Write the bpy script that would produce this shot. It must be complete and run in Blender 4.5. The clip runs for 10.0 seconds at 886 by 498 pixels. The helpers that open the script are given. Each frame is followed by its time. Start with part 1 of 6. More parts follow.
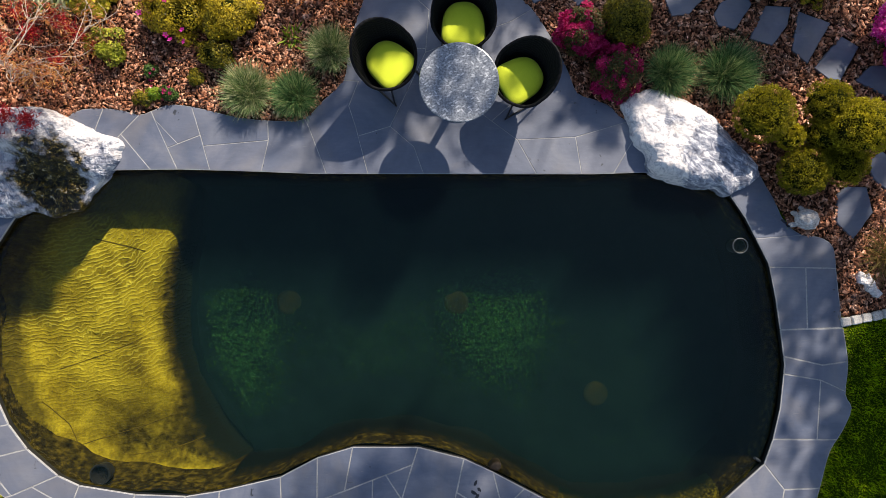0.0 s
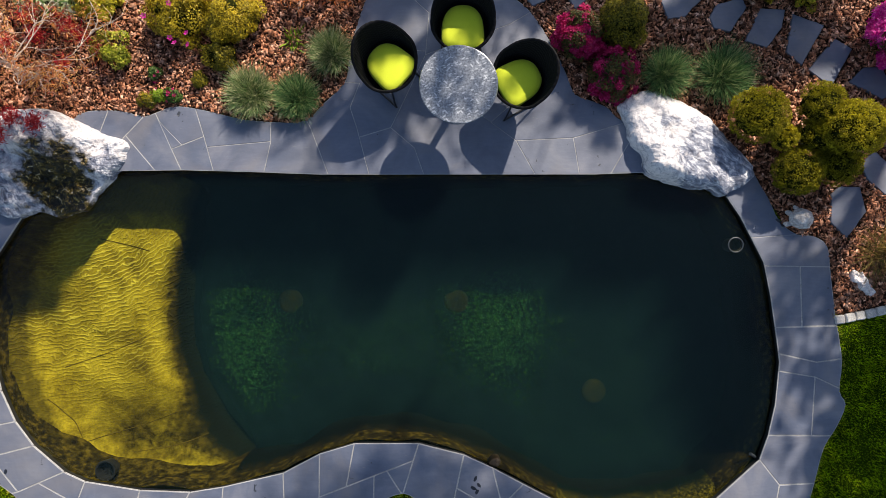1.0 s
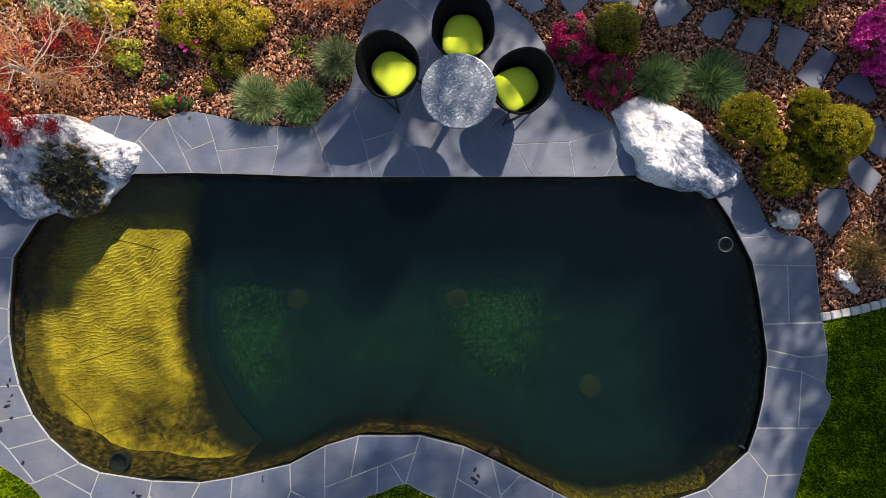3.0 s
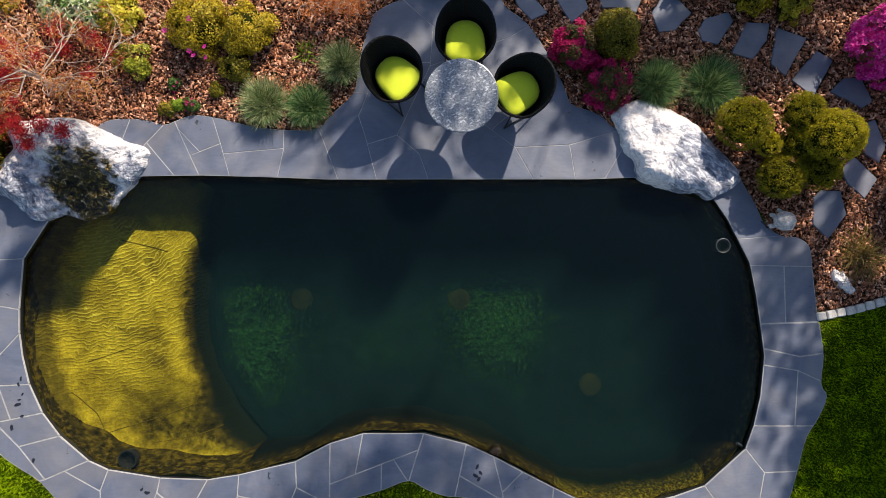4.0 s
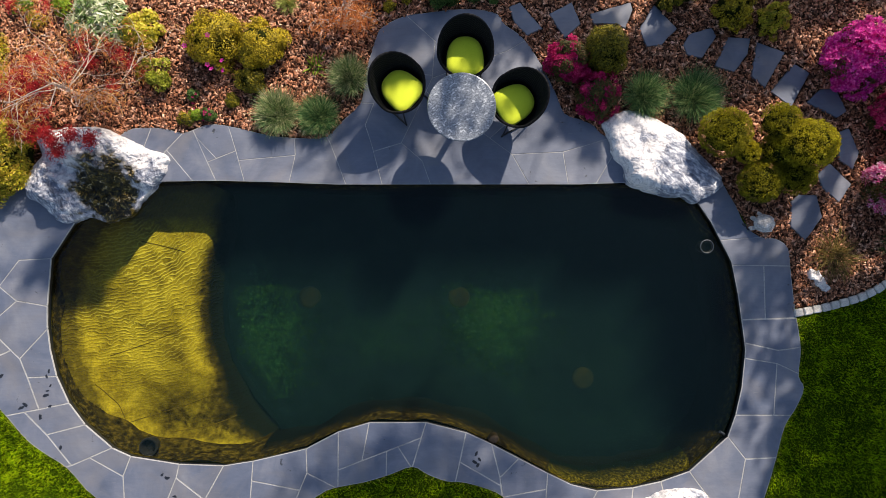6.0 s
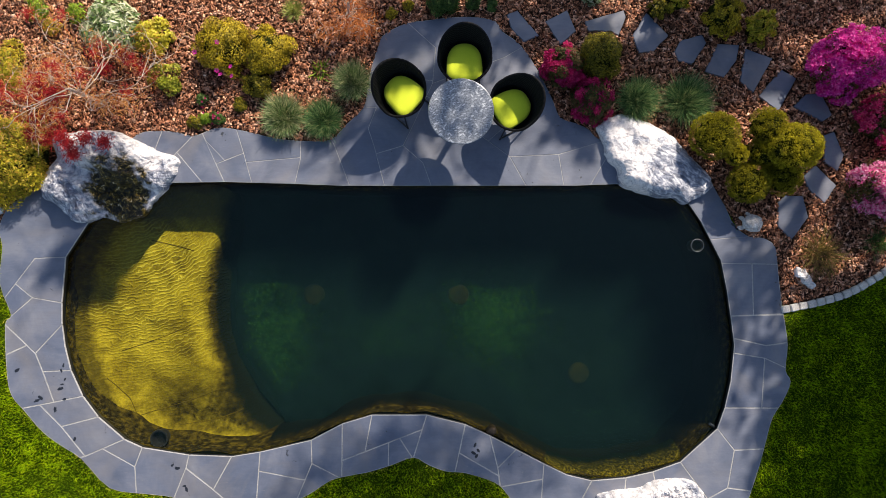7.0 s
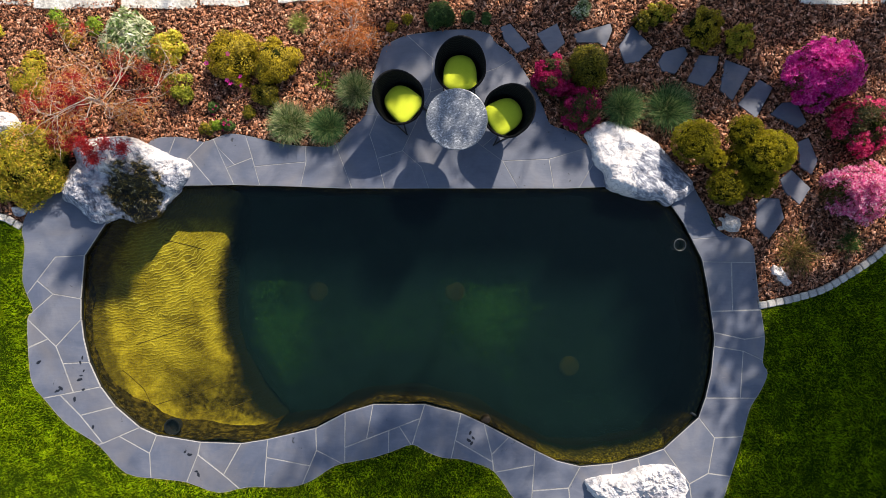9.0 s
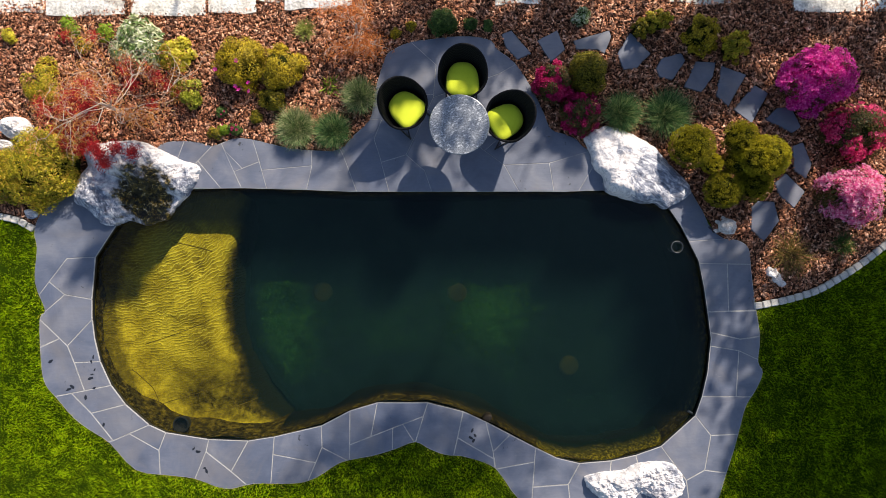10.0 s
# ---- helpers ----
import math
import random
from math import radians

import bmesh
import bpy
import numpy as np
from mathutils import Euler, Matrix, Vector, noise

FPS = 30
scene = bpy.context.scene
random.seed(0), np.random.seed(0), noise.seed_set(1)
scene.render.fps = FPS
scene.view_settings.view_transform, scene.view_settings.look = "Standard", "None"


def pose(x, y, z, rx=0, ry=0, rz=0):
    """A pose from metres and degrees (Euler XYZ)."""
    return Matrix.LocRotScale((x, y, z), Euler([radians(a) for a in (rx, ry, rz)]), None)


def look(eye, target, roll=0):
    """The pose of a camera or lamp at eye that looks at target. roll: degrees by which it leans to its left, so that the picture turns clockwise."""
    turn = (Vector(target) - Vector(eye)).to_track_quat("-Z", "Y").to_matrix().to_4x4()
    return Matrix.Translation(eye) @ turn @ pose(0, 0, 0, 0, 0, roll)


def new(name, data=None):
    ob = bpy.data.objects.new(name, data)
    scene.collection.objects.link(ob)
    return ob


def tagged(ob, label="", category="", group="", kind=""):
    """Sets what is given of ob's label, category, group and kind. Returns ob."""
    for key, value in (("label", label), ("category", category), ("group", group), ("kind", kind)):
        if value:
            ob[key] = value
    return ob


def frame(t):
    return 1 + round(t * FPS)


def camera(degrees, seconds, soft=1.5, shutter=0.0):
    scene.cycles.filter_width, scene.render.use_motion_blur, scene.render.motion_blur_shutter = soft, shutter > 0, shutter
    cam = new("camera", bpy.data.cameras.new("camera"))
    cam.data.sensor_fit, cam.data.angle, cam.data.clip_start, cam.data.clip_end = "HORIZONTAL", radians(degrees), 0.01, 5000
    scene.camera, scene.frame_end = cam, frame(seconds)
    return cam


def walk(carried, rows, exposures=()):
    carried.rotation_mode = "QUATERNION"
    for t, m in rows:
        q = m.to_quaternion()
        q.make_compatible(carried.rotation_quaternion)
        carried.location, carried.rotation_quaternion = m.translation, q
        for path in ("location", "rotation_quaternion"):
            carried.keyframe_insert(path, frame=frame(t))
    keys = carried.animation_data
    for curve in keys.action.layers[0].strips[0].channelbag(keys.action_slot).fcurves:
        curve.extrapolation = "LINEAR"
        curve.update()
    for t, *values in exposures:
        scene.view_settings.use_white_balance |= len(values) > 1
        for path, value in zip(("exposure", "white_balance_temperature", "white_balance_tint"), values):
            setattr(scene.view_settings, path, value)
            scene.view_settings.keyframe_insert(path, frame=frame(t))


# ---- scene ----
cam = camera(78.0, 10.0, 0.4)
PATH = [
    (0, 0.040, -0.009, 6.194, 0.05),
    (0.5, 0.046, -0.017, 6.229, -0.03),
    (1, 0.040, -0.017, 6.291, -0.01),
    (1.5, 0.037, -0.025, 6.350, 0.00),
    (2, 0.034, -0.031, 6.415, -0.04),
    (2.5, 0.036, -0.028, 6.483, -0.01),
    (4, -0.003, -0.008, 6.658, -0.04),
    (4.5, -0.016, -0.005, 6.752, -0.03),
    (5, -0.016, -0.002, 6.853, -0.02),
    (5.5, -0.018, 0.001, 6.972, -0.04),
    (7, -0.021, -0.016, 7.380, -0.02),
    (7.5, -0.014, -0.037, 7.499, -0.02),
    (8, -0.003, -0.045, 7.628, -0.03),
    (8.5, 0.008, -0.041, 7.746, 0.06),
    (9, 0.021, -0.028, 7.832, 0.00),
    (9.5, 0.012, -0.010, 7.920, -0.01),
    (10, -0.018, -0.001, 8.016, 0.02),
]
walk(cam, [(t, pose(x, y, z, 0, 0, yaw)) for t, x, y, z, yaw in PATH])

# ---- light: clear sky and one sun, high in the north-east of the plan ----
SUN_WAY = Vector((-0.68, -1.20, -1.0)).normalized()
world = bpy.data.worlds.new("sky")
scene.world = world
world.use_nodes = True
wn, wl = world.node_tree.nodes, world.node_tree.links
sky = wn.new("ShaderNodeTexSky")
sky.sky_type, sky.sun_disc = "NISHITA", False
sky.sun_elevation = math.asin(-SUN_WAY.z)
sky.sun_rotation = math.atan2(-SUN_WAY.x, -SUN_WAY.y)
wn["Background"].inputs["Strength"].default_value = 0.094
wl.new(sky.outputs[0], wn["Background"].inputs["Color"])
sun_data = bpy.data.lights.new("sun", "SUN")
sun_data.energy, sun_data.angle, sun_data.color = 4.6, radians(0.53), (1.0, 0.885, 0.745)
sun = new("sun", sun_data)
sun.matrix_world = look((6, 7, 12), Vector((6, 7, 12)) + SUN_WAY)
scene.view_settings.exposure = 0.60


# ---- levels of the pond ----
WATER_Z, SHELF_Z, DEEP_Z = -0.07, -0.55, -1.22


# ---- materials ----
def ramp_node(nt, stops):
    r = nt.nodes.new("ShaderNodeValToRGB")
    e = r.color_ramp.elements
    while len(e) < len(stops):
        e.new(0.5)
    for k, (p, c) in enumerate(stops):
        e[k].position, e[k].color = p, (*c, 1)
    return r


def noise_node(nt, scale, detail=4, rough=0.55, distort=0.0, stretch=None):
    """A noise in world metres."""
    n = nt.nodes.new("ShaderNodeTexNoise")
    n.inputs["Scale"].default_value, n.inputs["Detail"].default_value = scale, detail
    n.inputs["Roughness"].default_value, n.inputs["Distortion"].default_value = rough, distort
    g = nt.nodes.new("ShaderNodeNewGeometry")
    if stretch:
        m = nt.nodes.new("ShaderNodeMapping")
        m.inputs["Scale"].default_value = stretch
        nt.links.new(g.outputs["Position"], m.inputs["Vector"])
        nt.links.new(m.outputs[0], n.inputs["Vector"])
    else:
        nt.links.new(g.outputs["Position"], n.inputs["Vector"])
    return n


def blend(nt, kind, fac, a, b):
    m = nt.nodes.new("ShaderNodeMix")
    m.data_type, m.blend_type = "RGBA", kind
    for socket, v in ((m.inputs[0], fac), (m.inputs[6], a), (m.inputs[7], b)):
        if isinstance(v, (int, float)):
            socket.default_value = v
        elif isinstance(v, tuple):
            socket.default_value = (*v, 1)
        else:
            nt.links.new(v, socket)
    return m.outputs[2]


def bare(name):
    m = bpy.data.materials.new(name)
    m.use_nodes = True
    return m, m.node_tree, m.node_tree.nodes["Principled BSDF"]


def relief(nt, bsdf, scale, strength, distance=0.01, detail=5):
    b = nt.nodes.new("ShaderNodeBump")
    b.inputs["Strength"].default_value, b.inputs["Distance"].default_value = strength, distance
    nt.links.new(noise_node(nt, scale, detail).outputs["Fac"], b.inputs["Height"])
    nt.links.new(b.outputs[0], bsdf.inputs["Normal"])
    return b


def surface(name, colours, scale=3.0, fine=60.0, rough=0.8, bump=0.3, distance=0.005, metal=0.0, vary="", spread=0.25, fine_amount=0.35, sheen=0.0, through_light=0.0, gloss=0.5):
    """Colour from a broad noise over the given colours, a fine grain over it, and a change of value from piece to piece."""
    m, nt, p = bare(name)
    n = noise_node(nt, scale, 5)
    stops = [(0.3 + 0.4 * k / max(1, len(colours) - 1), c) for k, c in enumerate(colours)]
    col = ramp_node(nt, stops)
    nt.links.new(n.outputs["Fac"], col.inputs[0])
    out = col.outputs[0]
    g = noise_node(nt, fine, 3)
    gr = ramp_node(nt, [(0.3, (1 - fine_amount,) * 3), (0.7, (1 + fine_amount,) * 3)])
    nt.links.new(g.outputs["Fac"], gr.inputs[0])
    out = blend(nt, "MULTIPLY", 1.0, out, gr.outputs[0])
    if vary:
        tones = [(0.0, (1 - spread, 1 - spread, 1 - spread * 0.8)), (0.5, (1.0, 1.0, 1.0)), (1.0, (1 + spread, 1 + spread * 0.9, 1 + spread * 0.7))]
        if vary == "bark":
            tones = [(0.0, (0.13, 0.10, 0.09)), (0.36, (0.56, 0.48, 0.43)), (0.66, (1.3, 1.17, 1.07)), (0.9, (1.85, 1.75, 1.65)), (1.0, (2.3, 2.3, 2.25))]
        if vary == "object":
            src = nt.nodes.new("ShaderNodeObjectInfo").outputs["Random"]
        else:
            src = nt.nodes.new("ShaderNodeNewGeometry").outputs["Random Per Island"]
        v = ramp_node(nt, tones)
        nt.links.new(src, v.inputs[0])
        out = blend(nt, "MULTIPLY", 1.0, out, v.outputs[0])
    nt.links.new(out, p.inputs["Base Color"])
    p.inputs["Roughness"].default_value, p.inputs["Metallic"].default_value = rough, metal
    p.inputs["Specular IOR Level"].default_value = gloss
    if sheen:
        p.inputs["Sheen Weight"].default_value = sheen
    if through_light:
        t = nt.nodes.new("ShaderNodeBsdfTranslucent")
        nt.links.new(out, t.inputs["Color"])
        mx = nt.nodes.new("ShaderNodeMixShader")
        mx.inputs[0].default_value = through_light
        nt.links.new(p.outputs[0], mx.inputs[1])
        nt.links.new(t.outputs[0], mx.inputs[2])
        nt.links.new(mx.outputs[0], nt.nodes["Material Output"].inputs["Surface"])
    if bump:
        relief(nt, p, fine, bump, distance)
    return m


def leaf_surface(name, colours, spread=0.35, rough=0.5, gloss=0.25, see_through=0.3):
    """Leaf or petal: its colour picked leaf by leaf, with light passing through."""
    m, nt, p = bare(name)
    g = nt.nodes.new("ShaderNodeNewGeometry")
    col = ramp_node(nt, [(k / max(1, len(colours) - 1), c) for k, c in enumerate(colours)])
    nt.links.new(g.outputs["Random Per Island"], col.inputs[0])
    n = noise_node(nt, 9.0, 3)
    v = ramp_node(nt, [(0.3, (1 - spread,) * 3), (0.7, (1 + spread,) * 3)])
    nt.links.new(n.outputs["Fac"], v.inputs[0])
    out = blend(nt, "MULTIPLY", 1.0, col.outputs[0], v.outputs[0])
    nt.links.new(out, p.inputs["Base Color"])
    p.inputs["Roughness"].default_value, p.inputs["Specular IOR Level"].default_value = rough, gloss
    t = nt.nodes.new("ShaderNodeBsdfTranslucent")
    nt.links.new(out, t.inputs["Color"])
    mx = nt.nodes.new("ShaderNodeMixShader")
    mx.inputs[0].default_value = see_through
    nt.links.new(p.outputs[0], mx.inputs[1])
    nt.links.new(t.outputs[0], mx.inputs[2])
    nt.links.new(mx.outputs[0], nt.nodes["Material Output"].inputs["Surface"])
    return m


def dim_with_depth(m, top, bottom, dark):
    """Dim a colour to near-black between two depths, along a torn line: light lost in water, put into the colour."""
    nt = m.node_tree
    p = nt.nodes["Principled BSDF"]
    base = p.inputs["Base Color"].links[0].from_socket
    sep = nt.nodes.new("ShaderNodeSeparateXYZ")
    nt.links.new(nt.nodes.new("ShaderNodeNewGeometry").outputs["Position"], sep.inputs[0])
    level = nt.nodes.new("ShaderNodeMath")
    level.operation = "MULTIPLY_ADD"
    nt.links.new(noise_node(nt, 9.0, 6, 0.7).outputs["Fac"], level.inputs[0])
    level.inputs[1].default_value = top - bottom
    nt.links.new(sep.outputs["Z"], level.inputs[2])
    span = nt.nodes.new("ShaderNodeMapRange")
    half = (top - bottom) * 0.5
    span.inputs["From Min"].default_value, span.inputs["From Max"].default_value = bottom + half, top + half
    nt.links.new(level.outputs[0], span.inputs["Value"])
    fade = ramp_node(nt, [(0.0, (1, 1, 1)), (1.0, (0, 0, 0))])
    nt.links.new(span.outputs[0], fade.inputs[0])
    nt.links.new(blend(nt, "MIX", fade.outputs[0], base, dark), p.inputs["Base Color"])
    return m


def slate_material():
    """Blue-grey natural slate, smooth cleft, with cloudy tone, faint scratches and a different tone slab by slab."""
    m, nt, p = bare("slate")
    n = noise_node(nt, 1.6, 6, 0.6, 0.6)
    col = ramp_node(nt, [(0.30, (0.066, 0.084, 0.132)), (0.5, (0.112, 0.131, 0.185)), (0.68, (0.176, 0.188, 0.228))])
    nt.links.new(n.outputs["Fac"], col.inputs[0])
    s = noise_node(nt, 7.0, 5, 0.6, 0.0, (1.0, 5.0, 1.0))
    sr = ramp_node(nt, [(0.35, (0.94, 0.94, 0.95)), (0.62, (1.04, 1.035, 1.03))])
    nt.links.new(s.outputs["Fac"], sr.inputs[0])
    out = blend(nt, "MULTIPLY", 1.0, col.outputs[0], sr.outputs[0])
    o = nt.nodes.new("ShaderNodeObjectInfo")
    v = ramp_node(nt, [(0.0, (0.80, 0.84, 0.91)), (0.5, (1.0, 1.0, 1.0)), (1.0, (1.20, 1.14, 1.08))])
    nt.links.new(o.outputs["Random"], v.inputs[0])
    out = blend(nt, "MULTIPLY", 1.0, out, v.outputs[0])
    d = noise_node(nt, 6.5, 4, 0.6, 1.0)
    dr = ramp_node(nt, [(0.695, (0, 0, 0)), (0.72, (1, 1, 1))])
    nt.links.new(d.outputs["Fac"], dr.inputs[0])
    out = blend(nt, "MIX", dr.outputs[0], out, (0.022, 0.026, 0.038))
    wn = noise_node(nt, 0.9, 5, 0.6, 1.2)
    wr = ramp_node(nt, [(0.50, (0, 0, 0)), (0.68, (0.55, 0.55, 0.55))])
    nt.links.new(wn.outputs["Fac"], wr.inputs[0])
    out = blend(nt, "MIX", wr.outputs[0], out, (0.180, 0.168, 0.168))
    sc = noise_node(nt, 14.0, 2, 0.5, 2.0, (0.5, 3.0, 1.0))
    scr = ramp_node(nt, [(0.695, (0, 0, 0)), (0.72, (0.5, 0.5, 0.5))])
    nt.links.new(sc.outputs["Fac"], scr.inputs[0])
    out = blend(nt, "MIX", scr.outputs[0], out, (0.21, 0.21, 0.215))
    nt.links.new(out, p.inputs["Base Color"])
    p.inputs["Roughness"].default_value, p.inputs["Specular IOR Level"].default_value = 0.58, 1.0
    relief(nt, p, 22.0, 0.35, 0.004)
    return m


def marble_material(name, grey=0.0, turn=35, patch=None, crag=1.0):
    """White crystalline limestone: zones of streaked blue-grey, thin veins, dark pits and a little rust."""
    m, nt, p = bare(name)
    n = noise_node(nt, 5.0, 6, 0.6, 0.8)
    white = ramp_node(nt, [(0.28, (0.50, 0.46, 0.48)), (0.43, (0.76, 0.72, 0.71)), (0.65, (0.81, 0.77, 0.765))])
    nt.links.new(n.outputs["Fac"], white.inputs[0])
    g = nt.nodes.new("ShaderNodeNewGeometry")
    mp = nt.nodes.new("ShaderNodeMapping")
    mp.vector_type = "TEXTURE"
    mp.inputs["Rotation"].default_value = (0, 0, radians(-turn))
    mp.inputs["Scale"].default_value = (1.3, 0.55, 0.7)
    nt.links.new(g.outputs["Position"], mp.inputs["Vector"])
    st = noise_node(nt, 9.0, 9, 0.72, 0.7)
    nt.links.new(mp.outputs[0], st.inputs["Vector"])
    streak = ramp_node(nt, [(0.38, (0.10, 0.11, 0.15)), (0.49, (0.27, 0.29, 0.36)), (0.55, (0.50, 0.51, 0.57)), (0.61, (0.86, 0.83, 0.83))])
    nt.links.new(st.outputs["Fac"], streak.inputs[0])
    z = noise_node(nt, 1.9, 4, 0.6, 0.8)
    zone = ramp_node(nt, [(0.50 - grey, (0, 0, 0)), (0.58 - grey, (1, 1, 1))])
    nt.links.new(z.outputs["Fac"], zone.inputs[0])
    mask = zone.outputs[0]
    if patch:
        far = nt.nodes.new("ShaderNodeVectorMath")
        far.operation = "DISTANCE"
        far.inputs[1].default_value = patch[0]
        nt.links.new(g.outputs["Position"], far.inputs[0])
        torn = nt.nodes.new("ShaderNodeMath")
        torn.operation = "MULTIPLY_ADD"
        nt.links.new(noise_node(nt, 4.0, 7, 0.7, 0.6).outputs["Fac"], torn.inputs[0])
        torn.inputs[1].default_value = 0.9
        nt.links.new(far.outputs["Value"], torn.inputs[2])
        spread = ramp_node(nt, [(patch[1] + 0.40, (1, 1, 1)), (patch[1] + 0.50, (0, 0, 0))])
        nt.links.new(torn.outputs[0], spread.inputs[0])
        mask = blend(nt, "LIGHTEN", 1.0, mask, spread.outputs[0])
    out = blend(nt, "MIX", mask, white.outputs[0], streak.outputs[0])
    fl = noise_node(nt, 13.0, 9, 0.75, 0.4)
    flr = ramp_node(nt, [(0.38, (0.55, 0.55, 0.58)), (0.47, (0.92, 0.92, 0.93)), (0.60, (1.06, 1.06, 1.05))])
    nt.links.new(fl.outputs["Fac"], flr.inputs[0])
    out = blend(nt, "MULTIPLY", 1.0, out, flr.outputs[0])
    v = noise_node(nt, 3.0, 5, 0.6, 1.2)
    vein = ramp_node(nt, [(0.485, (0, 0, 0)), (0.5, (0.55, 0.55, 0.55)), (0.515, (0, 0, 0))])
    nt.links.new(v.outputs["Fac"], vein.inputs[0])
    out = blend(nt, "MIX", vein.outputs[0], out, (0.20, 0.21, 0.26))
    d = noise_node(nt, 17.0, 4, 0.6)
    pit = ramp_node(nt, [(0.66, (0, 0, 0)), (0.72, (0.7, 0.7, 0.7))])
    nt.links.new(d.outputs["Fac"], pit.inputs[0])
    out = blend(nt, "MIX", pit.outputs[0], out, (0.16, 0.15, 0.15))
    w = noise_node(nt, 2.4, 4, 0.5, 0.5)
    wr = ramp_node(nt, [(0.64, (0, 0, 0)), (0.75, (0.3, 0.3, 0.3))])
    nt.links.new(w.outputs["Fac"], wr.inputs[0])
    out = blend(nt, "MIX", wr.outputs[0], out, (0.52, 0.40, 0.27))
    nt.links.new(out, p.inputs["Base Color"])
    p.inputs["Roughness"].default_value = 0.6
    fine = relief(nt, p, 30.0, min(1.0, 0.4 * crag), 0.012 * crag, 10)
    broad = nt.nodes.new("ShaderNodeBump")
    broad.inputs["Strength"].default_value, broad.inputs["Distance"].default_value = min(1.0, 0.35 * crag), 0.02 * crag
    nt.links.new(st.outputs["Fac"], broad.inputs["Height"])
    nt.links.new(broad.outputs[0], fine.inputs["Normal"])
    return m


def granite_material():
    """Polished grey granite with long pale crystals."""
    m, nt, p = bare("granite")
    g = nt.nodes.new("ShaderNodeNewGeometry")
    n = noise_node(nt, 55.0, 4, 0.6)
    col = ramp_node(nt, [(0.35, (0.10, 0.112, 0.135)), (0.5, (0.21, 0.23, 0.265)), (0.66, (0.34, 0.36, 0.40))])
    nt.links.new(n.outputs["Fac"], col.inputs[0])
    out = col.outputs[0]
    for turn, scale, cut in ((35, 17.0, 0.19), (-50, 13.0, 0.15), (5, 21.0, 0.17)):
        mp = nt.nodes.new("ShaderNodeMapping")
        mp.vector_type = "TEXTURE"
        mp.inputs["Rotation"].default_value = (0, 0, radians(turn))
        mp.inputs["Scale"].default_value = (1.7, 0.6, 1)
        nt.links.new(g.outputs["Position"], mp.inputs["Vector"])
        v = nt.nodes.new("ShaderNodeTexVoronoi")
        v.inputs["Scale"].default_value = scale
        nt.links.new(mp.outputs[0], v.inputs["Vector"])
        r = ramp_node(nt, [(cut, (0.75, 0.75, 0.75)), (cut + 0.06, (0, 0, 0))])
        nt.links.new(v.outputs["Distance"], r.inputs[0])
        out = blend(nt, "MIX", r.outputs[0], out, (0.62, 0.64, 0.68))
    nt.links.new(out, p.inputs["Base Color"])
    p.inputs["Roughness"].default_value = 0.28
    return m


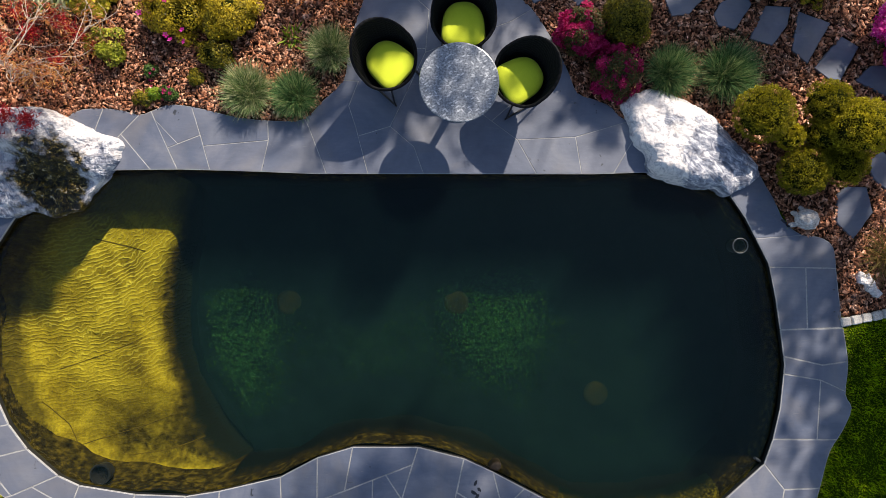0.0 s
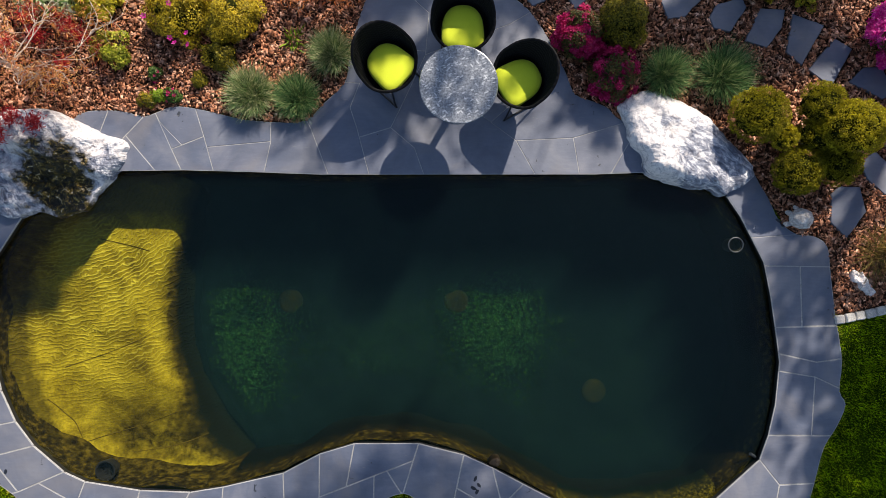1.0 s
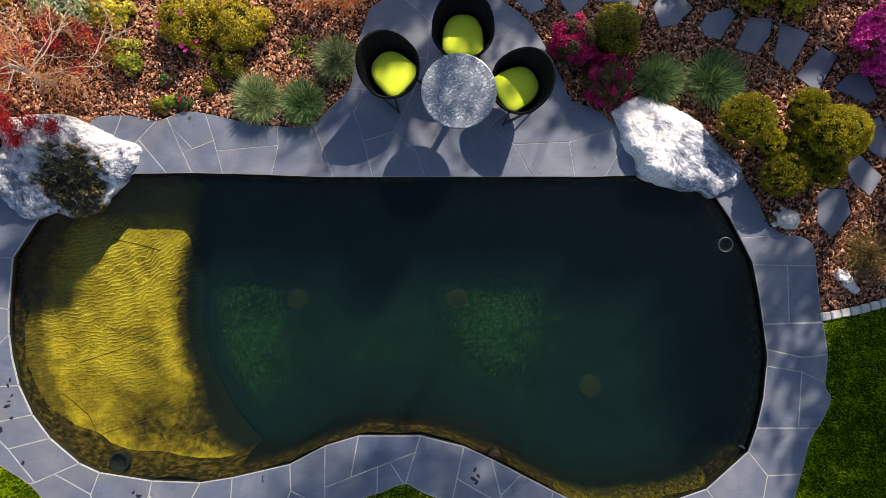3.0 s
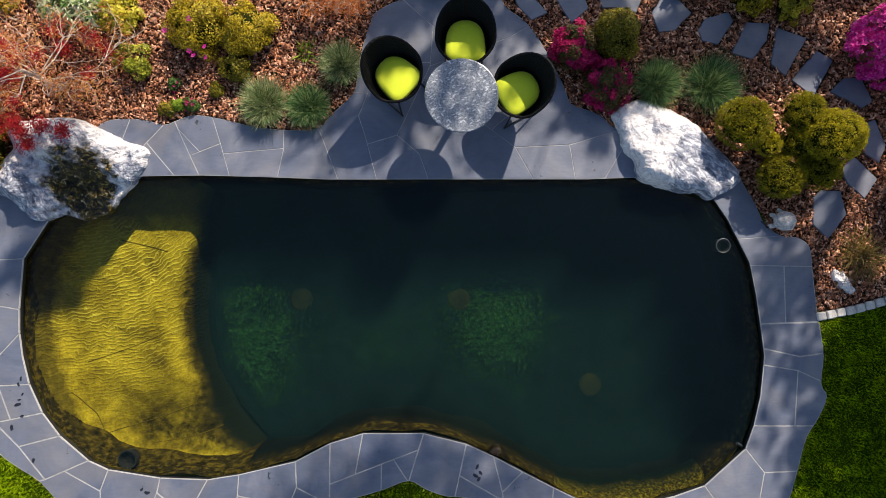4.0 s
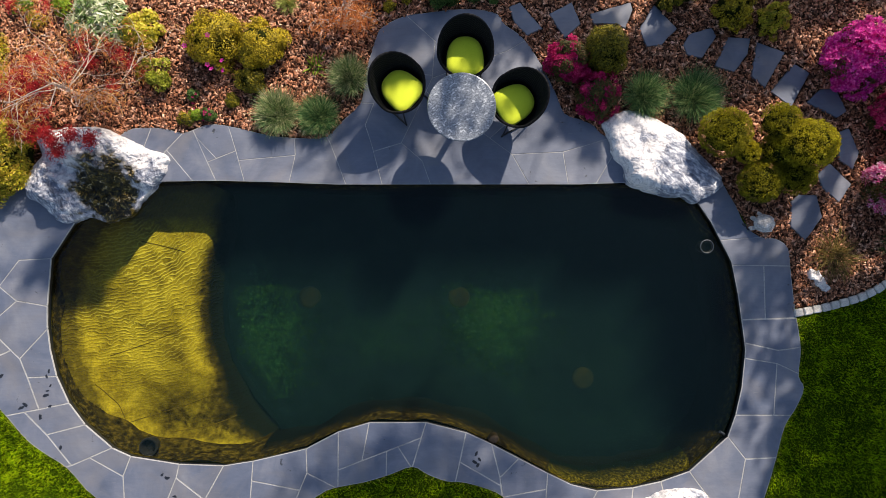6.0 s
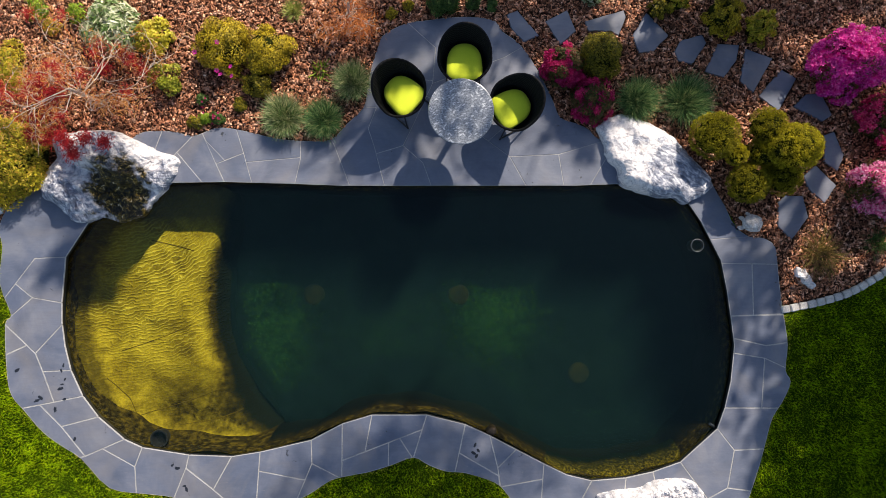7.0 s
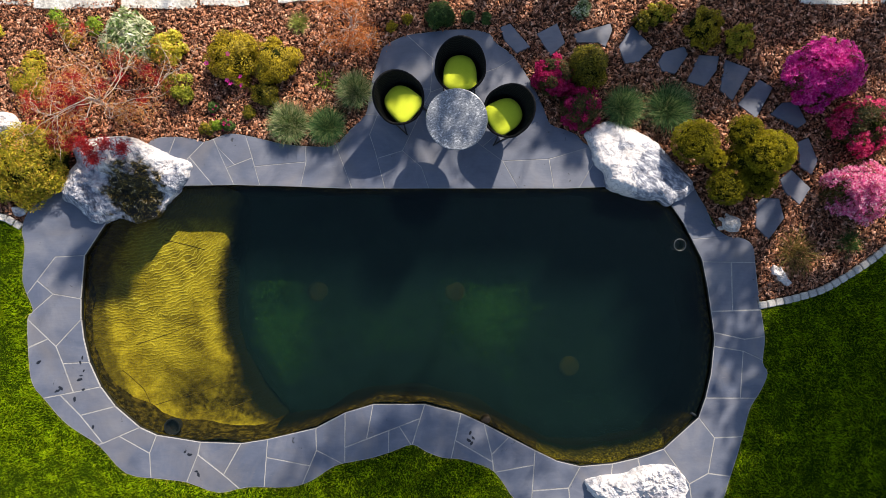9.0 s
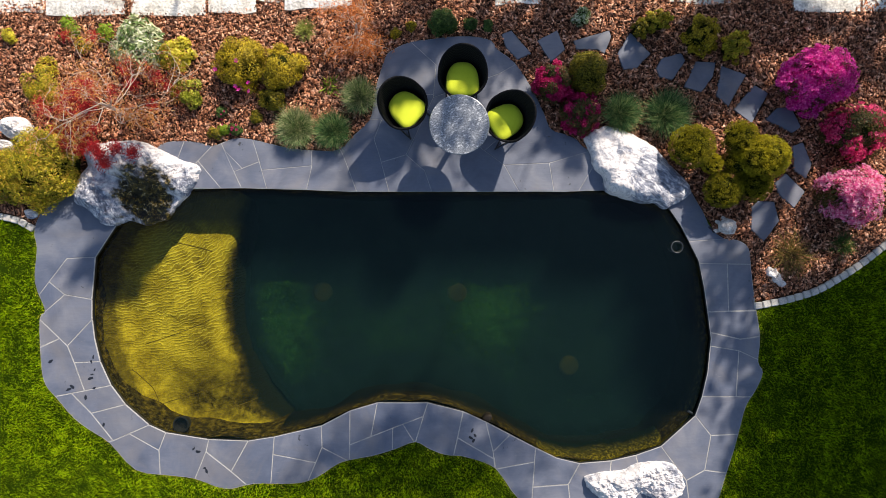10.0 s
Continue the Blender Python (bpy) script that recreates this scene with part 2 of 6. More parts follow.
def shelf_material():
    """Ochre silt and algae over the liner, with caustic light and shade put into the colour."""
    m, nt, p = bare("silty_liner")
    n = noise_node(nt, 1.7, 8, 0.68, 0.5)
    col = ramp_node(nt, [(0.30, (0.08, 0.056, 0.006)), (0.43, (0.21, 0.158, 0.010)), (0.56, (0.34, 0.265, 0.018)), (0.74, (0.48, 0.385, 0.034))])
    nt.links.new(n.outputs["Fac"], col.inputs[0])
    f = noise_node(nt, 38.0, 4, 0.65)
    fr = ramp_node(nt, [(0.3, (0.68, 0.68, 0.66)), (0.68, (1.22, 1.22, 1.15))])
    nt.links.new(f.outputs["Fac"], fr.inputs[0])
    out = blend(nt, "MULTIPLY", 1.0, col.outputs[0], fr.outputs[0])
    nt.links.new(out, p.inputs["Base Color"])
    p.inputs["Roughness"].default_value, p.inputs["Specular IOR Level"].default_value = 0.9, 0.0
    g = nt.nodes.new("ShaderNodeNewGeometry")
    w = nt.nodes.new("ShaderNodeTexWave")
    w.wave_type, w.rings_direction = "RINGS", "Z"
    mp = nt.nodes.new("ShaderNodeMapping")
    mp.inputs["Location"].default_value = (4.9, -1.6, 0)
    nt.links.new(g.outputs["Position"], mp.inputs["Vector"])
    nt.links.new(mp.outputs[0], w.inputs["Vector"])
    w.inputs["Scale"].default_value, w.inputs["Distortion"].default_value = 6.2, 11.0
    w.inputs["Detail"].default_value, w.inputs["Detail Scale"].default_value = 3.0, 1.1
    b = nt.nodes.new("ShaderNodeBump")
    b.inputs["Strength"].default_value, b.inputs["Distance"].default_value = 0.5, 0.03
    # bright lines of light from water ripples, painted into colour and bump
    caustic = ramp_node(nt, [(0.40, (0, 0, 0)), (0.75, (0.3, 0.3, 0.3)), (0.98, (1, 1, 1))])
    nt.links.new(w.outputs["Fac"], caustic.inputs[0])
    shelf_colour = blend(nt, "MIX", 0.0, out, (0.68, 0.58, 0.07))
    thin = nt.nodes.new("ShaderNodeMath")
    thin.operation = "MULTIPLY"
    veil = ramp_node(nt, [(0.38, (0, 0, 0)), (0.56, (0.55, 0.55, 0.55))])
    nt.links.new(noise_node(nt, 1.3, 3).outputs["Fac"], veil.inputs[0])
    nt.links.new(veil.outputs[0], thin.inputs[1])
    nt.links.new(caustic.outputs[0], thin.inputs[0])
    # the painted caustic lines fade out with distance, away from the spring stone
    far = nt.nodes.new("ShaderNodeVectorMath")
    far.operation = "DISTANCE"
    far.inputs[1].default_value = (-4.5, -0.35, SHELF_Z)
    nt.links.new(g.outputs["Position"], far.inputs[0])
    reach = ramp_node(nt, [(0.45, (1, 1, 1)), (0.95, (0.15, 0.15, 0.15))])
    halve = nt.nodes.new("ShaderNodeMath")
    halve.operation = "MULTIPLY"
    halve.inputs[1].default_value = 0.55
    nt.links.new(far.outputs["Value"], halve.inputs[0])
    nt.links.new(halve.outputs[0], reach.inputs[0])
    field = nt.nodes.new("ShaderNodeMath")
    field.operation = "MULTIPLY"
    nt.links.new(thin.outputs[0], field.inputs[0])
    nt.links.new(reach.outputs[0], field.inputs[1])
    nt.links.new(field.outputs[0], shelf_colour.node.inputs[0])
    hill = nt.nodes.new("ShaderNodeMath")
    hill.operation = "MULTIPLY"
    nt.links.new(caustic.outputs[0], hill.inputs[0])
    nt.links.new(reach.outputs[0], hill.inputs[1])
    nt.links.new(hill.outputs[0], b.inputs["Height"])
    # light lost over the drop is put in as brown; sides are brown liner
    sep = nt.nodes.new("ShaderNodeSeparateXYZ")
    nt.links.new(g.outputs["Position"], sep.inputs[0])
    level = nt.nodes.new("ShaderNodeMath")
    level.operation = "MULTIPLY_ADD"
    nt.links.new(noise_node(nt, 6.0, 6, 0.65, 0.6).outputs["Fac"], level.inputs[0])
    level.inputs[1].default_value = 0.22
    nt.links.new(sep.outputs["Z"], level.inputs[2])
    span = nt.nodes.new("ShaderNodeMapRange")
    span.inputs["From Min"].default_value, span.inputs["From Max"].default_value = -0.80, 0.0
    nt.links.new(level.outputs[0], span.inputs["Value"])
    height_brown = ramp_node(nt, [(0.24, (1, 1, 1)), (0.40, (0, 0, 0)), (0.53, (0, 0, 0)), (0.66, (0.85, 0.85, 0.85))])
    nt.links.new(span.outputs[0], height_brown.inputs[0])
    mottle = noise_node(nt, 11.0, 5, 0.7)
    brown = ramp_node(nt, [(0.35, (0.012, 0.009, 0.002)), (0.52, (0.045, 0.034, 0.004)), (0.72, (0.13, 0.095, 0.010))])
    nt.links.new(mottle.outputs["Fac"], brown.inputs[0])
    shelf_colour = blend(nt, "MIX", height_brown.outputs[0], shelf_colour, brown.outputs[0])
    # shade under the north bank, darkened into the shelf's colour
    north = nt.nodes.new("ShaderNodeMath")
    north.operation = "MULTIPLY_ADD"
    nt.links.new(mottle.outputs["Fac"], north.inputs[0])
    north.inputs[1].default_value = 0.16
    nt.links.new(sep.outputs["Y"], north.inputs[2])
    bank_shade = ramp_node(nt, [(0.40, (0, 0, 0)), (0.55, (0.75, 0.75, 0.75))])
    nt.links.new(north.outputs[0], bank_shade.inputs[0])
    shelf_colour = blend(nt, "MIX", bank_shade.outputs[0], shelf_colour, (0.055, 0.045, 0.018))
    nt.links.new(shelf_colour, p.inputs["Base Color"])
    b2 = relief(nt, p, 45.0, 0.4, 0.006)
    nt.links.new(b.outputs[0], b2.inputs["Normal"])
    return m


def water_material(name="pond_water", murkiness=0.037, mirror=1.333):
    """Clear water: mirror gloss by Fresnel over a tinted see-through body with a little murk, its scattered light put
    in as diffuse colour.
    """
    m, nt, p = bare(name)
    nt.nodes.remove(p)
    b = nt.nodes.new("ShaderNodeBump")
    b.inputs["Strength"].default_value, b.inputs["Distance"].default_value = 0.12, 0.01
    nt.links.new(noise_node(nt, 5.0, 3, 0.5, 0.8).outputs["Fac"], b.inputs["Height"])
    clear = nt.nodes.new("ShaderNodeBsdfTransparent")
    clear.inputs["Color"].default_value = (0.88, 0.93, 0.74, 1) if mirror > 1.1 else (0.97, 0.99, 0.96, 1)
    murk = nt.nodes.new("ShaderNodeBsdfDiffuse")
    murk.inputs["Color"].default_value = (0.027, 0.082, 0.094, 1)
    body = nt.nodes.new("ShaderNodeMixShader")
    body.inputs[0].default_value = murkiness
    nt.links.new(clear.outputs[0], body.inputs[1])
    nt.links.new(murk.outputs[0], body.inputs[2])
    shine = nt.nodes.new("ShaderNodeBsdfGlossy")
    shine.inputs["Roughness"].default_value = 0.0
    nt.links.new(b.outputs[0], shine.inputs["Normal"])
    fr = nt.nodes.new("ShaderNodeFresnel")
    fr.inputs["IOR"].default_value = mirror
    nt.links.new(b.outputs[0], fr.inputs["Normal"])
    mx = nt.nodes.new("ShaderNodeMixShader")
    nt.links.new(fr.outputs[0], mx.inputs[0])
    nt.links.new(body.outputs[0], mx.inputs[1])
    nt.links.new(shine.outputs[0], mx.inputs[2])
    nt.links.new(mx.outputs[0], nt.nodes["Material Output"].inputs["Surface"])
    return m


SLATE = slate_material()
# sun on the slabs' pond sides, put in as a paler colour
PALE_EDGE = surface("sunlit_slate_edge", [(0.30, 0.30, 0.31), (0.42, 0.42, 0.42)], 8, 70, 0.7, 0.2)
MORTAR = surface("pale_mortar", [(0.28, 0.275, 0.265), (0.44, 0.43, 0.41)], 6, 90, 0.9, 0.4)
MARBLE = marble_material("white_limestone", 0.0, 35, ((3.18, 0.95, 0.25), 0.56), 0.8)
MARBLE_WHITE = marble_material("bright_limestone", -0.05, 10, None, 1.5)
MARBLE_GREY = marble_material("grey_limestone", 0.12)
GRANITE = granite_material()
SOIL = surface("dark_soil", [(0.022, 0.011, 0.006), (0.05, 0.024, 0.013)], 5, 50, 0.95, 0.6, 0.02, gloss=0.1)
TURF = surface("turf_earth", [(0.012, 0.026, 0.002), (0.028, 0.05, 0.003)], 2, 60, 0.95, 0.5, 0.02, gloss=0.0)
BARK_CHIP = surface("bark_chip", [(0.150, 0.056, 0.026), (0.36, 0.165, 0.095), (0.61, 0.40, 0.295)], 14, 150, 0.7, 0.3, 0.003, vary="bark", spread=0.4, gloss=0.2)
GRASS = leaf_surface("grass_blade", [(0.06, 0.145, 0.002), (0.155, 0.275, 0.003), (0.29, 0.42, 0.004), (0.42, 0.50, 0.012)], 0.6, 0.7, 0.0)
SHELF = dim_with_depth(shelf_material(), -0.70, -0.84, (0.005, 0.007, 0.004))
# near-black, since the light lost in deep water is put into this colour
DEEP = surface("dim_deep_liner", [(0.001, 0.002, 0.002), (0.0012, 0.003, 0.0025), (0.002, 0.0045, 0.0032)], 0.9, 25, 0.95, 0.2, gloss=0.0)
LINER = surface("pond_liner", [(0.008, 0.006, 0.002), (0.024, 0.018, 0.004), (0.10, 0.070, 0.008)], 16, 60, 0.7, 0.5, 0.01, gloss=0.0)
SHELF_WALL = surface("brown_shelf_wall", [(0.008, 0.006, 0.002), (0.030, 0.022, 0.003), (0.10, 0.072, 0.008)], 11, 60, 0.85, 0.4, 0.01, gloss=0.0)
BROWN_LINER = dim_with_depth(surface("brown_liner", [(0.006, 0.006, 0.003), (0.018, 0.014, 0.004), (0.045, 0.032, 0.006)], 12, 60, 0.8, 0.4, 0.01, gloss=0.0), -0.24, -0.52, (0.004, 0.006, 0.004))
BLACK_LINER = surface("black_rubber_edge", [(0.006, 0.007, 0.008), (0.012, 0.012, 0.013)], 8, 60, 0.5, 0.2)
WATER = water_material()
HAZE_SHEET = water_material("scattered_light", 0.023, 1.001)


# ---- building blocks ----
def link_mesh(name, me, material, parent=None, label=""):
    for mm in (material if isinstance(material, (list, tuple)) else [material]):
        me.materials.append(mm)
    ob = new(name, me)
    if parent:
        ob.parent = parent
    if label:
        ob["label"] = label
    return ob


def part(name, bm, material, parent=None, label="", smooth=False):
    """Link a bmesh as one mesh object."""
    bmesh.ops.recalc_face_normals(bm, faces=bm.faces)
    me = bpy.data.meshes.new(name)
    if smooth:
        for f in bm.faces:
            f.smooth = True
    bm.to_mesh(me)
    bm.free()
    return link_mesh(name, me, material, parent, label)


def thing(name, place, label, category, group="", kind="", turn=0):
    ob = new(name)
    ob.empty_display_size = 0.1
    ob.matrix_world = pose(*place, 0, 0, turn)
    return tagged(ob, label, category, group, kind)


def many(name, base, faces, turns, places, material, parent=None, label="", smooth=False):
    """One mesh of many small alike pieces: base (k,3), faces (all of one size), turns (n,3,3), places (n,3)."""
    base, faces = np.asarray(base, float), np.asarray(faces, int)
    n, k, c = len(places), base.shape[-2], faces.shape[1]
    co = (np.einsum("nij,nkj->nki" if base.ndim == 3 else "nij,kj->nki", turns, base) + np.asarray(places)[:, None, :]).reshape(-1, 3)
    idx = (faces[None] + (np.arange(n) * k)[:, None, None]).reshape(-1)
    me = bpy.data.meshes.new(name)
    me.vertices.add(len(co))
    me.vertices.foreach_set("co", co.ravel())
    me.loops.add(len(idx))
    me.loops.foreach_set("vertex_index", idx.astype(np.int32))
    me.polygons.add(len(idx) // c)
    me.polygons.foreach_set("loop_start", np.arange(0, len(idx), c, dtype=np.int32))
    me.update(calc_edges=True)
    if smooth:
        me.polygons.foreach_set("use_smooth", np.ones(len(idx) // c, dtype=bool))
    return link_mesh(name, me, material, parent, label)


def facing(way, spin, size):
    """Turn matrices whose z axis follows way, spun about it, scaled by size (n,) or (n,3)."""
    way = way / np.linalg.norm(way, axis=1)[:, None]
    ref = np.where(np.abs(way[:, 2:3]) > 0.95, np.array([[1.0, 0, 0]]), np.array([[0, 0, 1.0]]))
    a = np.cross(ref, way)
    a /= np.linalg.norm(a, axis=1)[:, None]
    b = np.cross(way, a)
    c, s = np.cos(spin)[:, None], np.sin(spin)[:, None]
    m = np.stack([a * c + b * s, b * c - a * s, way], axis=2)
    size = np.asarray(size, float)
    return m * (size[:, None, :] if size.ndim == 2 else size[:, None, None])


def inside(points, poly):
    """Which of points (n,2) lie in the polygon."""
    p, q = np.asarray(poly), np.roll(np.asarray(poly), -1, axis=0)
    hit = np.zeros(len(points), bool)
    x, y = points[:, 0], points[:, 1]
    for (x0, y0), (x1, y1) in zip(p, q):
        if y0 != y1:
            hit ^= ((y0 > y) != (y1 > y)) & (x < (x1 - x0) * (y - y0) / (y1 - y0) + x0)
    return hit


def gap_to(points, poly, closed=True):
    """Distance of points (n,2) to the polygon's edge, or to an open line."""
    p, q = np.asarray(poly, float), np.roll(np.asarray(poly, float), -1, axis=0)
    if not closed:
        p, q = p[:-1], q[:-1]
    best = np.full(len(points), 1e9)
    for a, b in zip(p, q):
        d = b - a
        t = np.clip(((points - a) @ d) / max(d @ d, 1e-9), 0, 1)
        best = np.minimum(best, np.linalg.norm(points - a - t[:, None] * d, axis=1))
    return best


def rounded(points, steps=4, closed=True):
    """A smooth line through the given plan points."""
    p = [Vector((*q, 0)) for q in points]
    n, out = len(p), []
    for i in range(n if closed else n - 1):
        a, b, c, d = (p[(i + k) % n] if closed else p[min(max(i + k, 0), n - 1)] for k in (-1, 0, 1, 2))
        for s in range(steps):
            t = s / steps
            v = 0.5 * (2 * b + (c - a) * t + (2 * a - 5 * b + 4 * c - d) * t * t + (3 * b - a - 3 * c + d) * t ** 3)
            out.append((v.x, v.y))
    if not closed:
        out.append(tuple(points[-1]))
    return out


def sheet(bm, loops, z):
    """A flat sheet bounded by the loops (the outer one first)."""
    edges = []
    for loop in loops:
        vs = [bm.verts.new((x, y, z)) for x, y in loop]
        edges += [bm.edges.new((vs[i], vs[(i + 1) % len(vs)])) for i in range(len(vs))]
    bmesh.ops.triangle_fill(bm, use_beauty=True, edges=edges)


def tube(bm, path, radii, sides=8):
    """A tube of varying radius along a path of points."""
    path = [Vector(p) for p in path]
    rings = []
    for i, p in enumerate(path):
        d = (path[min(i + 1, len(path) - 1)] - path[max(i - 1, 0)]).normalized()
        a = d.orthogonal().normalized() if i == 0 else (rings_axis - d * rings_axis.dot(d)).normalized()
        rings_axis = a
        b = d.cross(a)
        r = radii[i] if isinstance(radii, (list, tuple)) else radii
        rings.append([bm.verts.new(p + (a * math.cos(k * math.tau / sides) + b * math.sin(k * math.tau / sides)) * r) for k in range(sides)])
    for u, v in zip(rings, rings[1:]):
        for k in range(sides):
            bm.faces.new((u[k], u[(k + 1) % sides], v[(k + 1) % sides], v[k]))
    bm.faces.new(rings[0][::-1])
    bm.faces.new(rings[-1])


def turned(bm, profile, sides=48, centre=(0, 0)):
    """A turned body from a profile of (radius, height)."""
    rings = []
    for r, z in profile:
        rings.append([bm.verts.new((centre[0] + r * math.cos(k * math.tau / sides), centre[1] + r * math.sin(k * math.tau / sides), z)) for k in range(sides)])
    for u, v in zip(rings, rings[1:]):
        for k in range(sides):
            bm.faces.new((u[k], u[(k + 1) % sides], v[(k + 1) % sides], v[k]))
    bm.faces.new(rings[0][::-1])
    bm.faces.new(rings[-1])


# ---- plan: pond edge, paving edge, garden bed ----
POND_NORTH = [(-4.03, 0.79), (-3.71, 0.88), (-2.95, 0.89), (-2.20, 0.87), (-1.38, 0.84), (-0.22, 0.84), (0.94, 0.84), (1.77, 0.84), (2.33, 0.86), (2.85, 0.79)]
POND_REST = [(3.30, 0.59), (3.47, 0.34), (3.73, -0.17), (3.81, -0.57), (3.88, -1.07), (3.91, -1.32), (3.86, -1.81), (3.78, -2.16), (3.68, -2.44), (3.18, -2.89), (2.81, -3.02), (2.45, -3.10), (1.99, -3.14), (1.65, -3.06), (1.34, -2.91), (0.97, -2.72), (0.61, -2.53), (0.28, -2.38), (-0.24, -2.25), (-0.98, -2.25), (-1.38, -2.37), (-1.80, -2.59), (-2.49, -2.75), (-2.87, -2.81), (-3.45, -2.79), (-4.08, -2.69), (-4.32, -2.58), (-4.67, -2.28), (-4.88, -2.00), (-5.04, -1.65), (-5.12, -1.32), (-5.16, -1.00), (-5.16, -0.74), (-5.11, -0.12), (-4.81, 0.34)]
PAVE_NORTH = rounded([(-4.44, 1.25), (-4.15, 1.53), (-3.86, 1.58), (-3.61, 1.56), (-3.40, 1.51), (-3.24, 1.56), (-3.07, 1.62), (-2.87, 1.61), (-2.62, 1.56), (-2.29, 1.48), (-1.87, 1.44), (-1.54, 1.46), (-1.33, 1.66), (-1.09, 1.90), (-1.04, 2.16), (-0.98, 2.45), (-0.88, 2.76), (-0.80, 2.89), (-0.51, 3.03), (-0.22, 3.07), (0.11, 3.11), (0.45, 3.11), (0.69, 3.05), (0.78, 2.92), (0.98, 2.78), (1.15, 2.57), (1.32, 2.28), (1.46, 1.99), (1.56, 1.76), (1.77, 1.68), (1.94, 1.60), (2.06, 1.48), (2.47, 1.25)], 3, False)
PAVE_REST = rounded([(3.55, 1.00), (3.66, 0.77), (3.79, 0.55), (3.91, 0.30), (4.11, 0.15), (4.30, 0.13), (4.46, 0.01), (4.50, -0.32), (4.56, -0.82), (4.59, -0.99), (4.63, -1.32), (4.60, -1.65), (4.67, -1.81), (4.57, -2.06), (4.42, -2.31), (4.32, -2.68), (4.24, -2.97), (4.13, -3.31), (3.99, -3.72), (3.72, -4.01), (3.01, -4.17), (2.18, -4.12), (1.48, -3.93), (1.07, -3.64), (0.86, -3.35), (0.68, -3.17), (0.28, -3.04), (0.03, -3.02), (-0.22, -2.93), (-0.42, -2.83), (-0.71, -2.93), (-1.00, -3.02), (-1.25, -3.07), (-1.54, -3.14), (-1.87, -3.35), (-2.20, -3.44), (-2.78, -3.44), (-3.20, -3.52), (-3.65, -3.37), (-4.03, -3.32), (-4.52, -3.24), (-4.90, -2.85), (-5.19, -2.66), (-5.43, -2.48), (-5.68, -2.19), (-5.85, -1.98), (-5.91, -1.65), (-5.93, -1.03), (-5.85, -0.90), (-6.00, -0.49), (-5.97, 0.01), (-6.01, 0.26), (-5.89, 0.55), (-5.64, 0.71), (-5.27, 0.92)], 3, False)
POND = POND_NORTH + POND_REST
PAVED = PAVE_NORTH + PAVE_REST
KERB_EAST = rounded([(4.60, -0.83), (5.08, -0.73), (5.50, -0.59), (5.91, -0.35), (6.24, -0.12), (6.66, 0.24), (7.07, 0.75)], 6, False)
KERB_WEST = rounded([(-7.01, 0.45), (-6.68, 0.48), (-6.39, 0.45), (-6.18, 0.38), (-6.00, 0.27)], 6, False)
BED = KERB_WEST + [(-5.27, 0.59), (-4.44, 1.17), (-1.54, 1.08), (2.27, 1.08), (3.68, 0.67), (4.17, 0.01)] + KERB_EAST + [(7.6, 4.1), (-7.2, 4.1)]

# ---- ground ----
bm = bmesh.new()
sheet(bm, [[(-400, -400), (400, -400), (400, 400), (-400, 400)], [(x * 1.012, (y + 0.8) * 1.02 - 0.8) for x, y in POND]], -0.022)
tagged(part("ground", bm, TURF), "level earth under mown lawn", "ground", kind="structure")
bm = bmesh.new()
sheet(bm, [BED], -0.017)
tagged(part("garden_bed", bm, SOIL), "dark soil of planting bed under bark mulch", "garden bed", kind="structure")


# ---- slate paving, laid as irregular slabs ----
def nearest_on(loop, p):
    best = None
    for i in range(len(loop)):
        a, b = Vector(loop[i]), Vector(loop[(i + 1) % len(loop)])
        d = b - a
        t = min(1.0, max(0.0, (p - a).dot(d) / max(d.length_squared, 1e-12)))
        q = a + d * t
        if best is None or (q - p).length < best[0]:
            best = ((q - p).length, i, t, q)
    return best


def cut(loops, joint):
    """Split the one of the loops that holds the joint, along it."""
    pts = [Vector(p) for p in joint]
    mid = (pts[0] + pts[1]) / 2
    order = [lp for lp in loops if inside(np.array([tuple(mid)]), lp)[0]]
    if not order:
        return
    lp = order[0]
    ends = []
    for p in (pts[0], pts[-1]):
        _, i, t, q = nearest_on(lp, p)
        ends.append((i + t, q))
    (ka, a), (kb, b) = ends
    inner = pts[1:-1]
    if ka > kb:
        ka, a, kb, b, inner = kb, b, ka, a, inner[::-1]
    one = [tuple(a)] + [lp[i] for i in range(int(ka) + 1, int(kb) + 1)] + [tuple(b)] + [tuple(p) for p in inner[::-1]]
    two = [tuple(b)] + [lp[i % len(lp)] for i in range(int(kb) + 1, len(lp) + int(ka) + 1)] + [tuple(a)] + [tuple(p) for p in inner]
    loops.remove(lp)
    for new_loop in (one, two):
        tidy = [p for i, p in enumerate(new_loop) if (Vector(p) - Vector(new_loop[i - 1])).length > 0.012]
        if len(tidy) > 2:
            loops.append(tidy)


def shrunk(loop, d):
    """The loop with its sides moved inwards by d."""
    n = len(loop)
    area = sum(loop[i][0] * loop[(i + 1) % n][1] - loop[(i + 1) % n][0] * loop[i][1] for i in range(n))
    sgn, out = (1 if area > 0 else -1), []
    for i in range(n):
        p, a, b = Vector(loop[i]), Vector(loop[i - 1]), Vector(loop[(i + 1) % n])
        u, v = (p - a).normalized(), (b - p).normalized()
        nu, nv = Vector((-u.y, u.x)) * sgn, Vector((-v.y, v.x)) * sgn
        m = nu + nv
        k = max(0.35, m.length_squared / 2)
        out.append(tuple(p + m / k * d))
    return out


